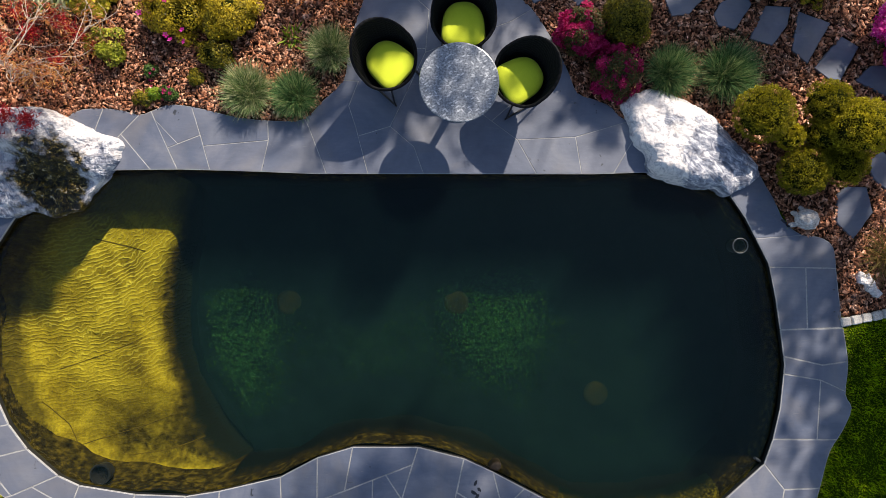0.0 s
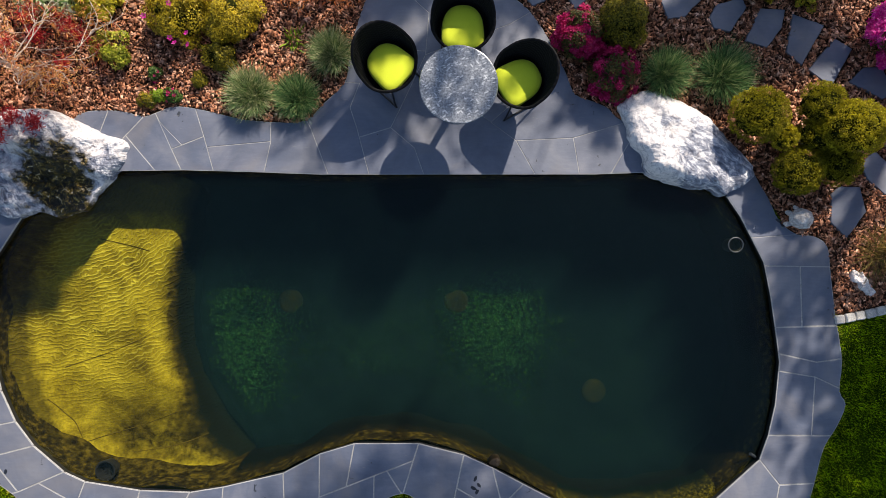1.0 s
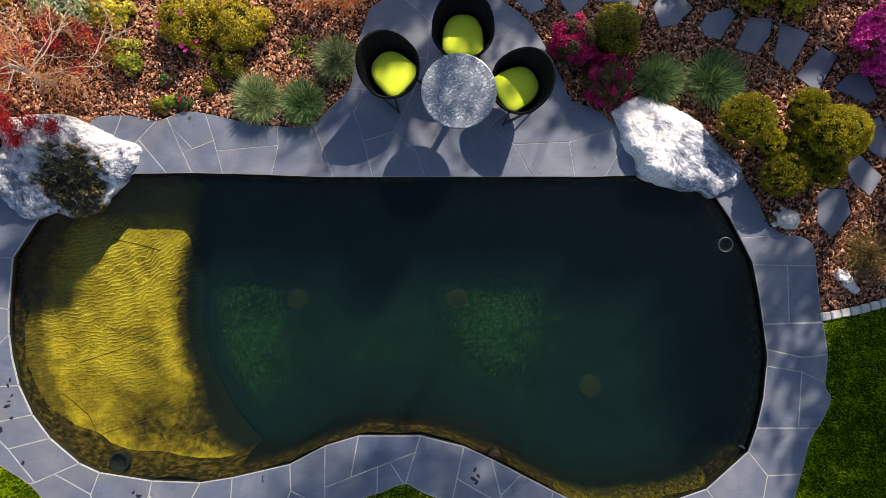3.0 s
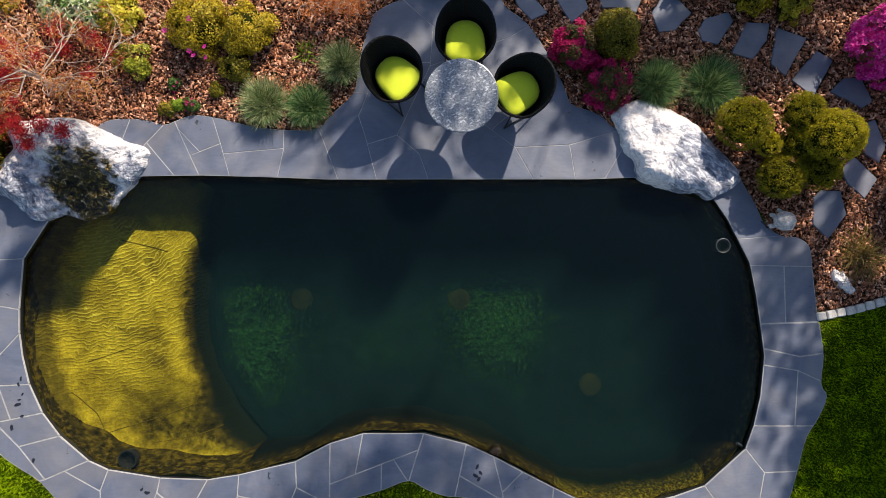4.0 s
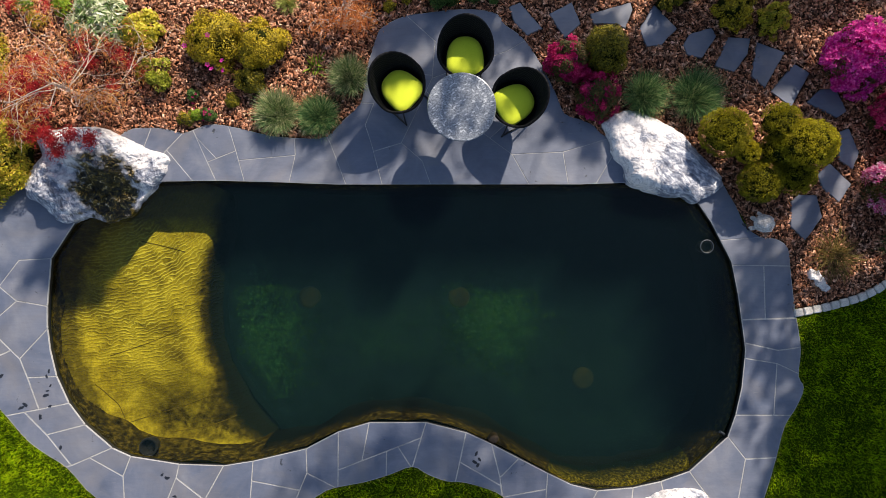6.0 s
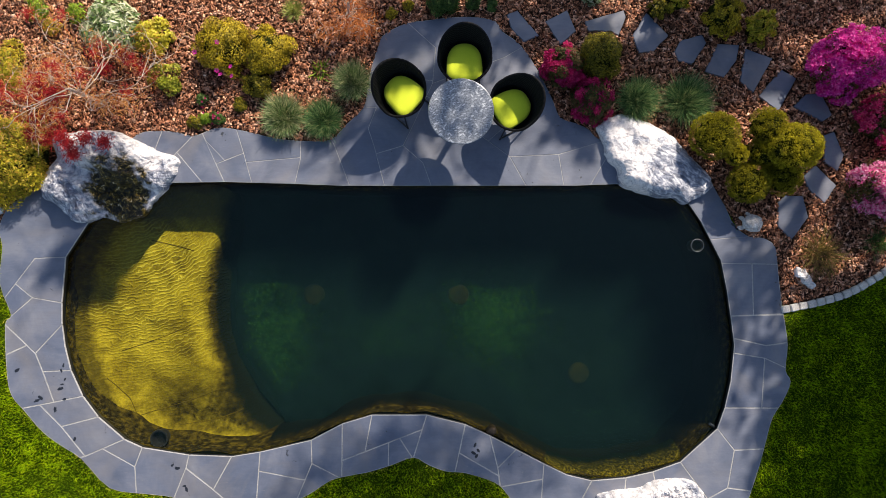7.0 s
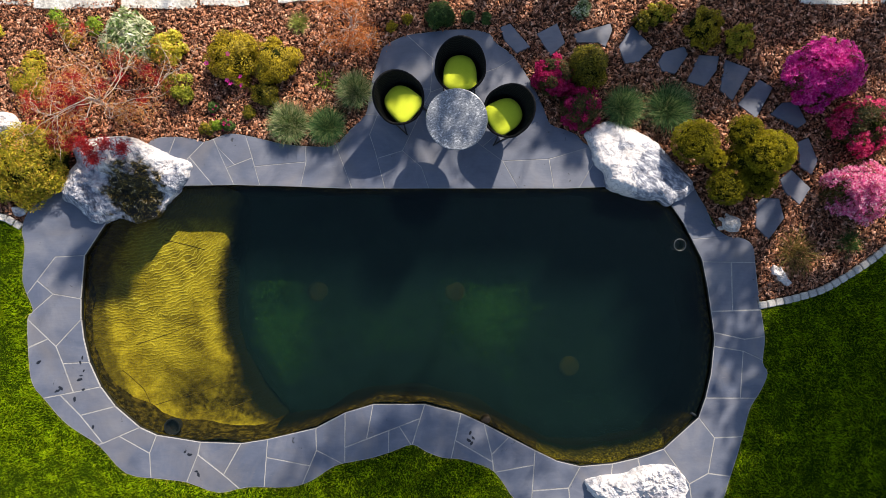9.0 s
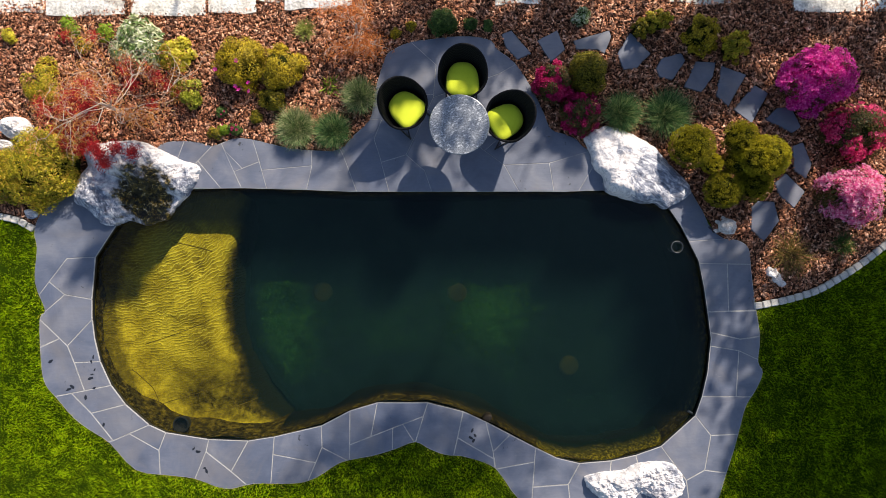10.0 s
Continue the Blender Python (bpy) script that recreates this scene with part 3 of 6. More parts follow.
JOINTS_WEST = [
    [(-5.11, -0.12), (-5.53, -0.14), (-5.86, -0.64)], [(-5.16, -0.74), (-5.56, -0.67), (-5.88, -0.92)], [(-5.56, -0.67), (-5.75, -0.51)], [(-5.16, -1.03), (-5.52, -1.42), (-5.92, -1.03)], [(-5.91, -1.44), (-5.64, -1.32)],
    [(-5.52, -1.42), (-5.42, -1.67), (-5.27, -2.08), (-5.70, -2.16)], [(-5.42, -1.67), (-5.04, -1.65)], [(-5.27, -2.08), (-4.88, -2.00)], [(-5.46, -2.12), (-5.17, -2.41), (-4.67, -2.28)], [(-4.32, -2.58), (-4.85, -2.81), (-4.94, -2.85)],
    [(-5.17, -2.41), (-4.85, -2.81)], [(-4.08, -2.69), (-4.18, -2.95), (-4.16, -3.31)], [(-4.61, -2.71), (-4.18, -2.95)]]
JOINTS_SOUTH = [
    [(-3.45, -2.79), (-3.49, -2.97), (-3.65, -3.37)], [(-2.87, -2.81), (-3.12, -3.26), (-2.89, -3.45)], [(-3.49, -2.97), (-3.12, -3.26)], [(-2.49, -2.75), (-2.54, -3.44)], [(-1.80, -2.59), (-1.79, -2.91), (-2.00, -3.38)], [(-2.50, -3.01), (-1.91, -3.12)],
    [(-1.79, -2.91), (-1.42, -3.09)], [(-1.38, -2.37), (-1.39, -3.08)], [(-0.24, -2.25), (-0.42, -2.83)], [(-1.38, -2.87), (-0.34, -2.44)], [(-0.98, -2.25), (-1.08, -2.73)], [(-0.76, -2.61), (-0.76, -2.94)], [(-0.61, -2.56), (-0.44, -2.81)],
    [(0.28, -2.38), (0.14, -3.02)], [(0.61, -2.53), (0.72, -2.97), (0.73, -3.24)], [(0.21, -2.77), (0.70, -3.08)], [(0.97, -2.72), (0.72, -2.97)], [(1.34, -2.91), (1.29, -3.80)], [(0.74, -3.24), (1.32, -3.12)]]
JOINTS_EAST = [
    [(1.99, -3.14), (1.82, -3.45), (1.89, -4.03)], [(1.32, -3.49), (1.82, -3.45)], [(2.45, -3.10), (2.35, -4.12)], [(2.81, -3.02), (3.10, -4.16)], [(3.18, -2.89), (3.55, -3.39), (3.63, -4.02)], [(3.68, -2.44), (3.91, -2.73), (4.30, -2.71)],
    [(3.91, -2.73), (3.82, -3.24), (3.55, -3.39)], [(3.82, -3.24), (4.16, -3.29)], [(3.78, -2.16), (4.50, -2.16)], [(3.90, -1.42), (4.32, -1.49), (4.62, -1.62)], [(4.32, -1.49), (4.28, -2.16)],
    [(3.91, -1.22), (4.34, -1.32), (4.62, -1.28)], [(3.87, -0.92), (4.58, -0.90)], [(3.73, -0.21), (4.50, -0.22)], [(4.15, -0.22), (4.17, -0.91)], [(3.58, 0.11), (4.11, 0.14)]]
JOINTS_NORTH = [
    [(-3.81, 1.55), (-3.91, 1.32), (-4.08, 1.14)], [(-3.40, 1.48), (-3.64, 1.26), (-3.76, 0.96)], [(-3.61, 1.29), (-3.27, 0.88)], [(-3.24, 1.48), (-2.97, 0.87)], [(-2.81, 1.58), (-2.71, 1.28), (-2.60, 0.88)], [(-3.07, 1.14), (-2.71, 1.28)],
    [(-3.15, 1.48), (-2.97, 1.20)], [(-1.94, 1.57), (-1.94, 1.22), (-2.02, 0.87)], [(-2.66, 1.16), (-1.94, 1.22)], [(-1.55, 1.50), (-1.48, 1.37), (-1.28, 0.84)], [(-1.07, 1.89), (-0.92, 1.89), (-1.03, 1.61), (-0.95, 1.37), (-0.81, 0.84)]]
JOINTS_TERRACE = [
    [(-0.96, 1.26), (-0.56, 1.38), (-0.29, 1.15), (-0.18, 0.84)], [(-0.56, 1.38), (-0.46, 1.58), (-0.16, 2.22), (-0.12, 2.70), (-0.47, 2.94)], [(-1.02, 2.30), (-0.15, 2.26)], [(-0.16, 2.22), (0.81, 2.57), (1.10, 2.75)], [(-0.24, 2.05), (0.88, 1.23), (1.10, 0.84)],
    [(0.88, 1.23), (1.54, 1.26), (2.03, 1.26)], [(1.54, 1.26), (1.61, 0.84)], [(1.33, 2.11), (0.59, 1.44)], [(1.97, 0.84), (2.15, 1.14)]]
band_north = PAVE_NORTH + POND_NORTH[::-1]
band_rest = PAVE_REST + POND_REST[::-1]
slabs = [band_north, band_rest]
for joint in JOINTS_NORTH + JOINTS_TERRACE + JOINTS_WEST + JOINTS_SOUTH + JOINTS_EAST:
    cut(slabs, joint)
paving = new("pavement")
tagged(paving, "irregular blue-grey slate paving with pale mortar joints round the pond", "paving", kind="structure")
bm = bmesh.new()
sheet(bm, [band_north], -0.0022)
sheet(bm, [band_rest], -0.0022)
part("mortar_bed", bm, MORTAR, paving, "pale mortar between the slabs")
rnd = random.Random(4)
for loop in slabs:
    lift = rnd.uniform(-0.0005, 0.002)
    wide = 0.0026 if sum(y for _, y in loop) / len(loop) < -0.3 else -0.0008
    bm = bmesh.new()
    rims = []
    for inset, z in ((0.004 + wide, -0.024), (0.004 + wide, -0.003 + lift), (0.0075 + wide, lift)):
        rims.append([bm.verts.new((x, y, z)) for x, y in shrunk(loop, inset)])
    n = len(loop)
    near = gap_to(np.array(loop), POND) < 0.004
    for u, v in zip(rims, rims[1:]):
        for k in range(n):
            f = bm.faces.new((u[k], u[(k + 1) % n], v[(k + 1) % n], v[k]))
            f.material_index = int(near[k] and near[(k + 1) % n])
    top = bm.faces.new(rims[-1])
    bmesh.ops.triangulate(bm, faces=[top])
    part("slab", bm, [SLATE, PALE_EDGE], paving)
# dark wet marks on the slabs
WET = surface("wet_slate", [(0.012, 0.015, 0.022), (0.022, 0.026, 0.036)], 20, 80, 0.3, 0.1)
for x, y in [(-5.14, -1.58), (-5.17, -1.65), (-5.16, -1.84), (-5.12, -1.77), (-5.13, -2.04), (-5.18, -1.90), (-5.45, -2.02), (-5.50, -2.06), (-5.25, -2.18), (-4.99, -2.58), (-3.67, -2.93), (-3.61, -2.97), (-3.48, -3.26), (-3.51, -3.21), (0.41, -2.66), (0.45, -2.73), (0.39, -2.77), (0.43, -2.81), (3.94, 0.27), (3.89, 0.31), (-5.77, -1.65)]:
    bm = bmesh.new()
    a0, long_way = rnd.uniform(0, 6.3), rnd.uniform(0.022, 0.042)
    rim = []
    for k in range(11):
        a = k * math.tau / 11
        r = rnd.uniform(0.7, 1.2)
        u, v = math.cos(a) * r * long_way, math.sin(a) * r * long_way * 0.5
        rim.append(bm.verts.new((x + u * math.cos(a0) - v * math.sin(a0), y + u * math.sin(a0) + v * math.cos(a0), 0.0032)))
    bm.faces.new(rim)
    part("wet_mark", bm, WET, paving, "dark wet mark on slate")


# ---- pond: walls, shallow shelf, deep basin, water ----
pond = new("pond_basin")
tagged(pond, "liner pond with ochre silty shelf and dark deep basin", "pond", kind="structure")


def pond_wall(name, z_levels, material, out=0.02, wobble=0.0, flare=0.0, keep=None):
    """A strip of wall under the pond's edge."""
    fine = []
    for i in range(len(POND)):
        a, b = Vector(POND[i]), Vector(POND[(i + 1) % len(POND)])
        n = max(1, int((b - a).length / 0.08))
        fine += [a.lerp(b, k / n) for k in range(n)]
    bm = bmesh.new()
    rings = []
    for z in z_levels:
        ring = []
        for i, p in enumerate(fine):
            t = (fine[(i + 1) % len(fine)] - fine[i - 1]).normalized()
            o = Vector((-t.y, t.x))
            w = noise.noise((p.x * 2.3, p.y * 2.3, z * 1.5)) * wobble
            depth = max(0.0, -z - 0.1)
            q = p + o * (out + w - flare * min(depth, 0.6))
            ring.append(bm.verts.new((q.x, q.y, z)))
        rings.append(ring)
    for u, v in zip(rings, rings[1:]):
        for k in range(len(fine)):
            if keep and not keep(fine[k]):
                continue
            bm.faces.new((u[k], u[(k + 1) % len(fine)], v[(k + 1) % len(fine)], v[k]))
    return part(name, bm, material, pond, smooth=True)


pond_wall("edge_strip", (-0.012, -0.05, -0.085), BLACK_LINER, 0.012)
pond_wall("wall_algae", (-0.075, -0.14, -0.22, -0.30), LINER, 0.0, 0.05, 0.10)
STEP = rounded([(-3.16, 1.05), (-3.24, 0.40), (-3.34, -0.10), (-3.39, -0.55), (-3.39, -1.00), (-3.31, -1.50), (-3.10, -1.93), (-2.78, -2.38), (-2.46, -2.74), (-2.15, -3.04)], 6, False)[::-1]


def step_x(y):
    """Where the shelf ends, at this y."""
    for (x0, y0), (x1, y1) in zip(STEP, STEP[1:]):
        if y0 <= y <= y1:
            return x0 + (x1 - x0) * (y - y0) / (y1 - y0)
    return STEP[0][0] if y < STEP[0][1] else STEP[-1][0]


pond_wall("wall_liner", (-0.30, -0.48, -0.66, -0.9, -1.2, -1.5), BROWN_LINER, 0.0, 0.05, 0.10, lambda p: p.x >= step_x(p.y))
pond_wall("shelf_wall", (-0.30, -0.42, -0.54, -0.66, -0.8, -0.95), SHELF_WALL, 0.0, 0.05, 0.10, lambda p: p.x < step_x(p.y))


def ragged_step(y):
    """The same line, a little uneven."""
    return step_x(y) + 0.10 + 0.035 * noise.fractal((y * 2.7, 5.0, 0.0), 0.7, 2.1, 3)


def shelf_height(x, y, d):
    """The shelf's floor: level, sinking to the south, falling off at its end, rising to the wall d away."""
    south = min(1.0, max(0.0, (-1.7 - y) / 0.7))
    h = SHELF_Z + 0.03 * noise.fractal((x * 1.7, y * 1.7, SHELF_Z), 0.8, 2.2, 4)
    h += (0.34 - 0.20 * south) * math.exp(-d / 0.12)
    h -= 0.16 * south * min(1.0, max(0.0, (x + 5.1) / 1.1))
    wide = max(0.07, 0.15 + 0.12 * south - 0.08 * min(1.0, max(0.0, (y + 0.5) / 0.6)) + 0.05 * noise.noise((y * 3.1, 2.0, 0.0)))
    return h - 0.50 * math.exp(-(max(0.0, ragged_step(y) - x) / wide) ** 1.3)


def deep_height(x, y, d):
    return DEEP_Z + 0.08 * noise.fractal((x * 1.7, y * 1.7, DEEP_Z), 0.8, 2.2, 4) + 0.40 * math.exp(-d / 0.17)


def floor_sheet(name, x0, x1, height, nx, ny, material):
    """A gently uneven floor between two lines x0(y) and x1(y)."""
    bm = bmesh.new()
    grid = []
    ys = [-3.35 + 4.35 * j / ny for j in range(ny + 1)]
    pts = np.array([(x0(y) + (x1(y) - x0(y)) * i / nx, y) for y in ys for i in range(nx + 1)])
    near = np.where(inside(pts, POND), gap_to(pts, POND), 0.0)
    for j, y in enumerate(ys):
        row = []
        for i in range(nx + 1):
            x, d = pts[j * (nx + 1) + i][0], near[j * (nx + 1) + i]
            row.append(bm.verts.new((x, y, height(x, y, d))))
        grid.append(row)
    for a, b in zip(grid, grid[1:]):
        for i in range(nx):
            bm.faces.new((a[i], a[i + 1], b[i + 1], b[i]))
    return part(name, bm, material, pond, smooth=True)


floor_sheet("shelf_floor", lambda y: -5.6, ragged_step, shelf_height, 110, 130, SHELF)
bm = bmesh.new()
up = [bm.verts.new((ragged_step(-3.3 + 0.07 * k), -3.3 + 0.07 * k, SHELF_Z - 0.50)) for k in range(62)]
lo = [bm.verts.new((v.co.x + 0.02, v.co.y, DEEP_Z)) for v in up]
for k in range(61):
    bm.faces.new((up[k], up[k + 1], lo[k + 1], lo[k]))
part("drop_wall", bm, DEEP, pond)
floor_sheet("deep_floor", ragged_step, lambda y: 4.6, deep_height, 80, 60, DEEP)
FOLD = surface("liner_fold", [(0.05, 0.036, 0.005), (0.12, 0.086, 0.010)], 5, 50, 0.8, 0.3, gloss=0.0)
for fold in ([(-4.23, 0.11), (-3.80, 0.01), (-3.32, -0.14)], [(-4.67, -1.49), (-4.06, -1.28), (-3.38, -0.98)], [(-4.49, -2.45), (-3.80, -2.26), (-3.14, -2.01)], [(-3.84, -2.59), (-3.36, -2.52), (-2.88, -2.36)], [(-4.82, -1.86), (-4.56, -2.17), (-4.45, -2.43)]):
    bm = bmesh.new()
    line = np.array([(x, y) for x, y in rounded(fold, 6, False) if x < ragged_step(y) - 0.32])
    tube(bm, [(x, y, shelf_height(x, y, d) + 0.001) for (x, y), d in zip(line, gap_to(line, POND))], 0.006, 6)
    part("liner_fold", bm, FOLD, pond, "dark fold in the liner")
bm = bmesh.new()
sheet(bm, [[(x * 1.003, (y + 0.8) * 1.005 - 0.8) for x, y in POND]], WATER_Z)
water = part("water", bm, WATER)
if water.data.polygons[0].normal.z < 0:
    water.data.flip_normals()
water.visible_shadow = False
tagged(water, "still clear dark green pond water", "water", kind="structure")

# stacked sheets added to stand in for light scattered in the deep water
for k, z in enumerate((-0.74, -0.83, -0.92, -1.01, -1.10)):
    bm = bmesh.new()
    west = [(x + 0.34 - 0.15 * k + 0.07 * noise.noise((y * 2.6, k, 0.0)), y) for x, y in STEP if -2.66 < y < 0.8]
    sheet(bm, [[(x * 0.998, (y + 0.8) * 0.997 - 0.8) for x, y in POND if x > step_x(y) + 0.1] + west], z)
    haze = part("haze_sheet", bm, HAZE_SHEET, water, "thin sheet standing in for light scattered in deep water")
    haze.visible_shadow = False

# shallow ledge with algae along the south-east curve, and a stone at the rim
LEDGE = dim_with_depth(surface("algae_ledge", [(0.012, 0.011, 0.003), (0.06, 0.048, 0.005), (0.22, 0.17, 0.012)], 34, 90, 0.9, 0.8, 0.03, gloss=0.0), -0.12, -0.42, (0.004, 0.008, 0.005))
run = rounded([(1.19, -2.86), (1.34, -2.92), (1.65, -3.06), (1.99, -3.13), (2.45, -3.09), (2.81, -3.02), (3.18, -2.88), (3.39, -2.71), (3.61, -2.50)], 10, False)
bm = bmesh.new()
rows = []
for k, (x, y) in enumerate(run):
    share = math.sin(math.pi * k / (len(run) - 1)) ** 1.1
    nx, ny = 0.25 * (2.3 - x), 1.0
    d = math.hypot(nx, ny)
    row = []
    for w, z in ((-0.02, -0.085), (0.03, -0.16), (0.075, -0.30), (0.12, -0.52)):
        u = w * share + 0.02 * noise.noise((x * 7, y * 7, w * 9))
        row.append(bm.verts.new((x + nx / d * u, y + ny / d * u, z + 0.03 * noise.noise((x * 9, y * 9, w * 5)))))
    rows.append(row)
for u, v in zip(rows, rows[1:]):
    for k in range(3):
        bm.faces.new((u[k], v[k], v[k + 1], u[k + 1]))
part("algae_ledge", bm, LEDGE, pond, "ochre-green algae on shallow ledge", smooth=True)

# algae on the basin floor
ALGAE = leaf_surface("algae_tuft", [(0.010, 0.050, 0.009), (0.022, 0.100, 0.016), (0.10, 0.23, 0.032)], 0.4, gloss=0.0)
rng = np.random.default_rng(7)
spots = []
for (cx, cy), (rx, ry), n in ((( -2.75, -1.15), (0.75, 0.9), 12000), ((0.78, -1.06), (0.7, 0.75), 12000), ((-0.89, -1.38), (0.9, 0.7), 3000), ((2.82, -2.82), (0.6, 0.35), 1800), ((1.06, -2.31), (0.3, 0.4), 500), ((-2.56, -1.94), (0.5, 0.6), 1600)):
    spots.append(np.c_[rng.normal(cx, rx * 0.55, n), rng.normal(cy, ry * 0.55, n)])
spots = np.concatenate(spots)
spots = spots[inside(spots, POND)]
spots = np.array([p for p in spots if p[0] > step_x(p[1]) + 0.18 + abs(rng.normal(0, 0.16)) + 0.10 * noise.noise((p[1] * 2.2, 3.0, p[0]))])
n = len(spots)
zz = np.array([DEEP_Z + 0.08 * noise.fractal((x * 1.7, y * 1.7, DEEP_Z), 0.8, 2.2, 4) for x, y in spots])
way = np.c_[rng.normal(0, 0.6, (n, 2)), np.ones(n)]
tagged(many("algae", [(-0.5, 0, 0.2), (0, -0.3, 0.3), (0.5, 0, 0.2), (0, 0.4, 0.35)], [(0, 1, 2, 3)], facing(way, rng.uniform(0, 6.3, n), rng.gamma(2.5, 0.003, n) + 0.004), np.c_[spots, zz + 0.02], ALGAE),
       "fine green algae on the dark pond floor", "algae", kind="stuff")

# pond fittings
PLASTIC = surface("black_plastic", [(0.006, 0.006, 0.007), (0.016, 0.016, 0.018)], 10, 80, 0.5, 0.15)
GREY_PLASTIC = surface("grey_plastic", [(0.02, 0.026, 0.031), (0.045, 0.052, 0.06)], 10, 80, 0.45, 0.15)
pot = thing("strainer_pot", (-3.91, -2.61, -0.66), "round black plastic strainer pot bracketed to the pond wall", "strainer")
bm = bmesh.new()
turned(bm, [(0.06, 0.40), (0.098, 0.43), (0.108, 0.48), (0.112, 0.53), (0.120, 0.538), (0.120, 0.555), (0.100, 0.555), (0.094, 0.44), (0.0, 0.44)], 32)
part("body", bm, PLASTIC, pot)
bm = bmesh.new()
tube(bm, [(-0.02, -0.10, 0.50), (-0.04, -0.18, 0.50), (-0.06, -0.30, 0.49)], 0.016, 8)
part("bracket", bm, PLASTIC, pot, "black bracket that holds the strainer to the pond wall")
for k in range(6):
    bm = bmesh.new()
    a = k * math.pi / 6
    tube(bm, [(0.1 * math.cos(a), 0.1 * math.sin(a), 0.47), (-0.1 * math.cos(a), -0.1 * math.sin(a), 0.47)], 0.005, 6)
    part("grille_bar", bm, PLASTIC, pot)
ring = thing("skimmer_ring", (3.44, 0.03, WATER_Z), "grey plastic skimmer ring floating in pond water", "skimmer")
bm = bmesh.new()
circle = [(0.085 * math.cos(k * math.tau / 40), 0.085 * math.sin(k * math.tau / 40), 0.004) for k in range(41)]
tube(bm, circle, 0.008, 8)
part("rim", bm, GREY_PLASTIC, ring)
bm = bmesh.new()
turned(bm, [(0.07, -0.16), (0.078, -0.16), (0.078, -0.01), (0.068, -0.01), (0.066, -0.14), (0.0, -0.14)], 32)
part("basket", bm, PLASTIC, ring)
BRASS_ALGAE = surface("algae_coated_drain", [(0.004, 0.006, 0.003), (0.020, 0.017, 0.003)], 9, 50, 0.9, 0.3, gloss=0.0)
for x, y in [(0.22, -0.73), (-2.04, -0.73), (2.10, -1.96)]:
    drain = thing("bottom_drain", (x, y, DEEP_Z + 0.02), "round bottom drain cover coated with ochre algae", "drain", "drains in pond floor")
    bm = bmesh.new()
    turned(bm, [(0.165, 0.0), (0.16, 0.012), (0.13, 0.022), (0.05, 0.028), (0.0, 0.028)], 32)
    part("cover", bm, BRASS_ALGAE, drain)
nozzle = thing("inlet_nozzle", (3.63, -2.41, WATER_Z - 0.03), "small grey inlet nozzle at pond wall", "nozzle")
bm = bmesh.new()
tube(bm, [(0.09, -0.06, -0.03), (0.03, -0.02, 0.03), (-0.03, 0.02, 0.05)], 0.018, 10)
part("pipe", bm, GREY_PLASTIC, nozzle)


# ---- boulders ----
def shaded_mossy_marble():
    """The limestone of the spring stone, wet and overgrown with brown moss where water runs; the hollow's shade is
    painted in with the moss.
    """
    # grey patch on the west lobe: streaked stone plus its shade, in colour
    m = marble_material("shaded_mossy_limestone", 0.0, 70, ((-5.05, 0.62, 0.2), 0.36), 1.6)
    nt = m.node_tree
    p = nt.nodes["Principled BSDF"]
    base = p.inputs["Base Color"].links[0].from_socket
    g = nt.nodes.new("ShaderNodeNewGeometry")
    d = nt.nodes.new("ShaderNodeVectorMath")
    d.operation = "DISTANCE"
    stretch = nt.nodes.new("ShaderNodeVectorMath")
    stretch.operation = "MULTIPLY"
    stretch.inputs[1].default_value = (1.2, 0.92, 0.6)
    d.inputs[1].default_value = (-4.31 * 1.2, 0.70 * 0.92, 0.06)
    jit = noise_node(nt, 6.0, 5, 0.6)
    vm = nt.nodes.new("ShaderNodeVectorMath")
    vm.operation = "MULTIPLY_ADD"
    nt.links.new(jit.outputs["Color"], vm.inputs[0])
    vm.inputs[1].default_value = (0.9, 0.9, 0.4)
    nt.links.new(g.outputs["Position"], vm.inputs[2])
    sub = nt.nodes.new("ShaderNodeVectorMath")
    sub.operation = "SUBTRACT"
    nt.links.new(vm.outputs[0], sub.inputs[0])
    sub.inputs[1].default_value = (0.45, 0.45, 0.2)
    nt.links.new(sub.outputs[0], stretch.inputs[0])
    nt.links.new(stretch.outputs[0], d.inputs[0])
    r = ramp_node(nt, [(0.40, (1, 1, 1)), (0.56, (0, 0, 0))])
    nt.links.new(d.outputs["Value"], r.inputs[0])
    mo = noise_node(nt, 15.0, 7, 0.72, 1.0)
    mc = ramp_node(nt, [(0.38, (0.003, 0.003, 0.002)), (0.48, (0.016, 0.013, 0.004)), (0.54, (0.07, 0.05, 0.009)), (0.60, (0.28, 0.18, 0.02)), (0.65, (0.60, 0.55, 0.48))])
    nt.links.new(mo.outputs["Fac"], mc.inputs[0])
    nt.links.new(blend(nt, "MIX", r.outputs[0], base, mc.outputs[0]), p.inputs["Base Color"])
    wet = ramp_node(nt, [(0.0, (0.6, 0.6, 0.6)), (1.0, (0.28, 0.28, 0.28))])
    nt.links.new(r.outputs[0], wet.inputs[0])
    nt.links.new(wet.outputs[0], p.inputs["Roughness"])
    p.inputs["Specular IOR Level"].default_value = 0.35
    return m


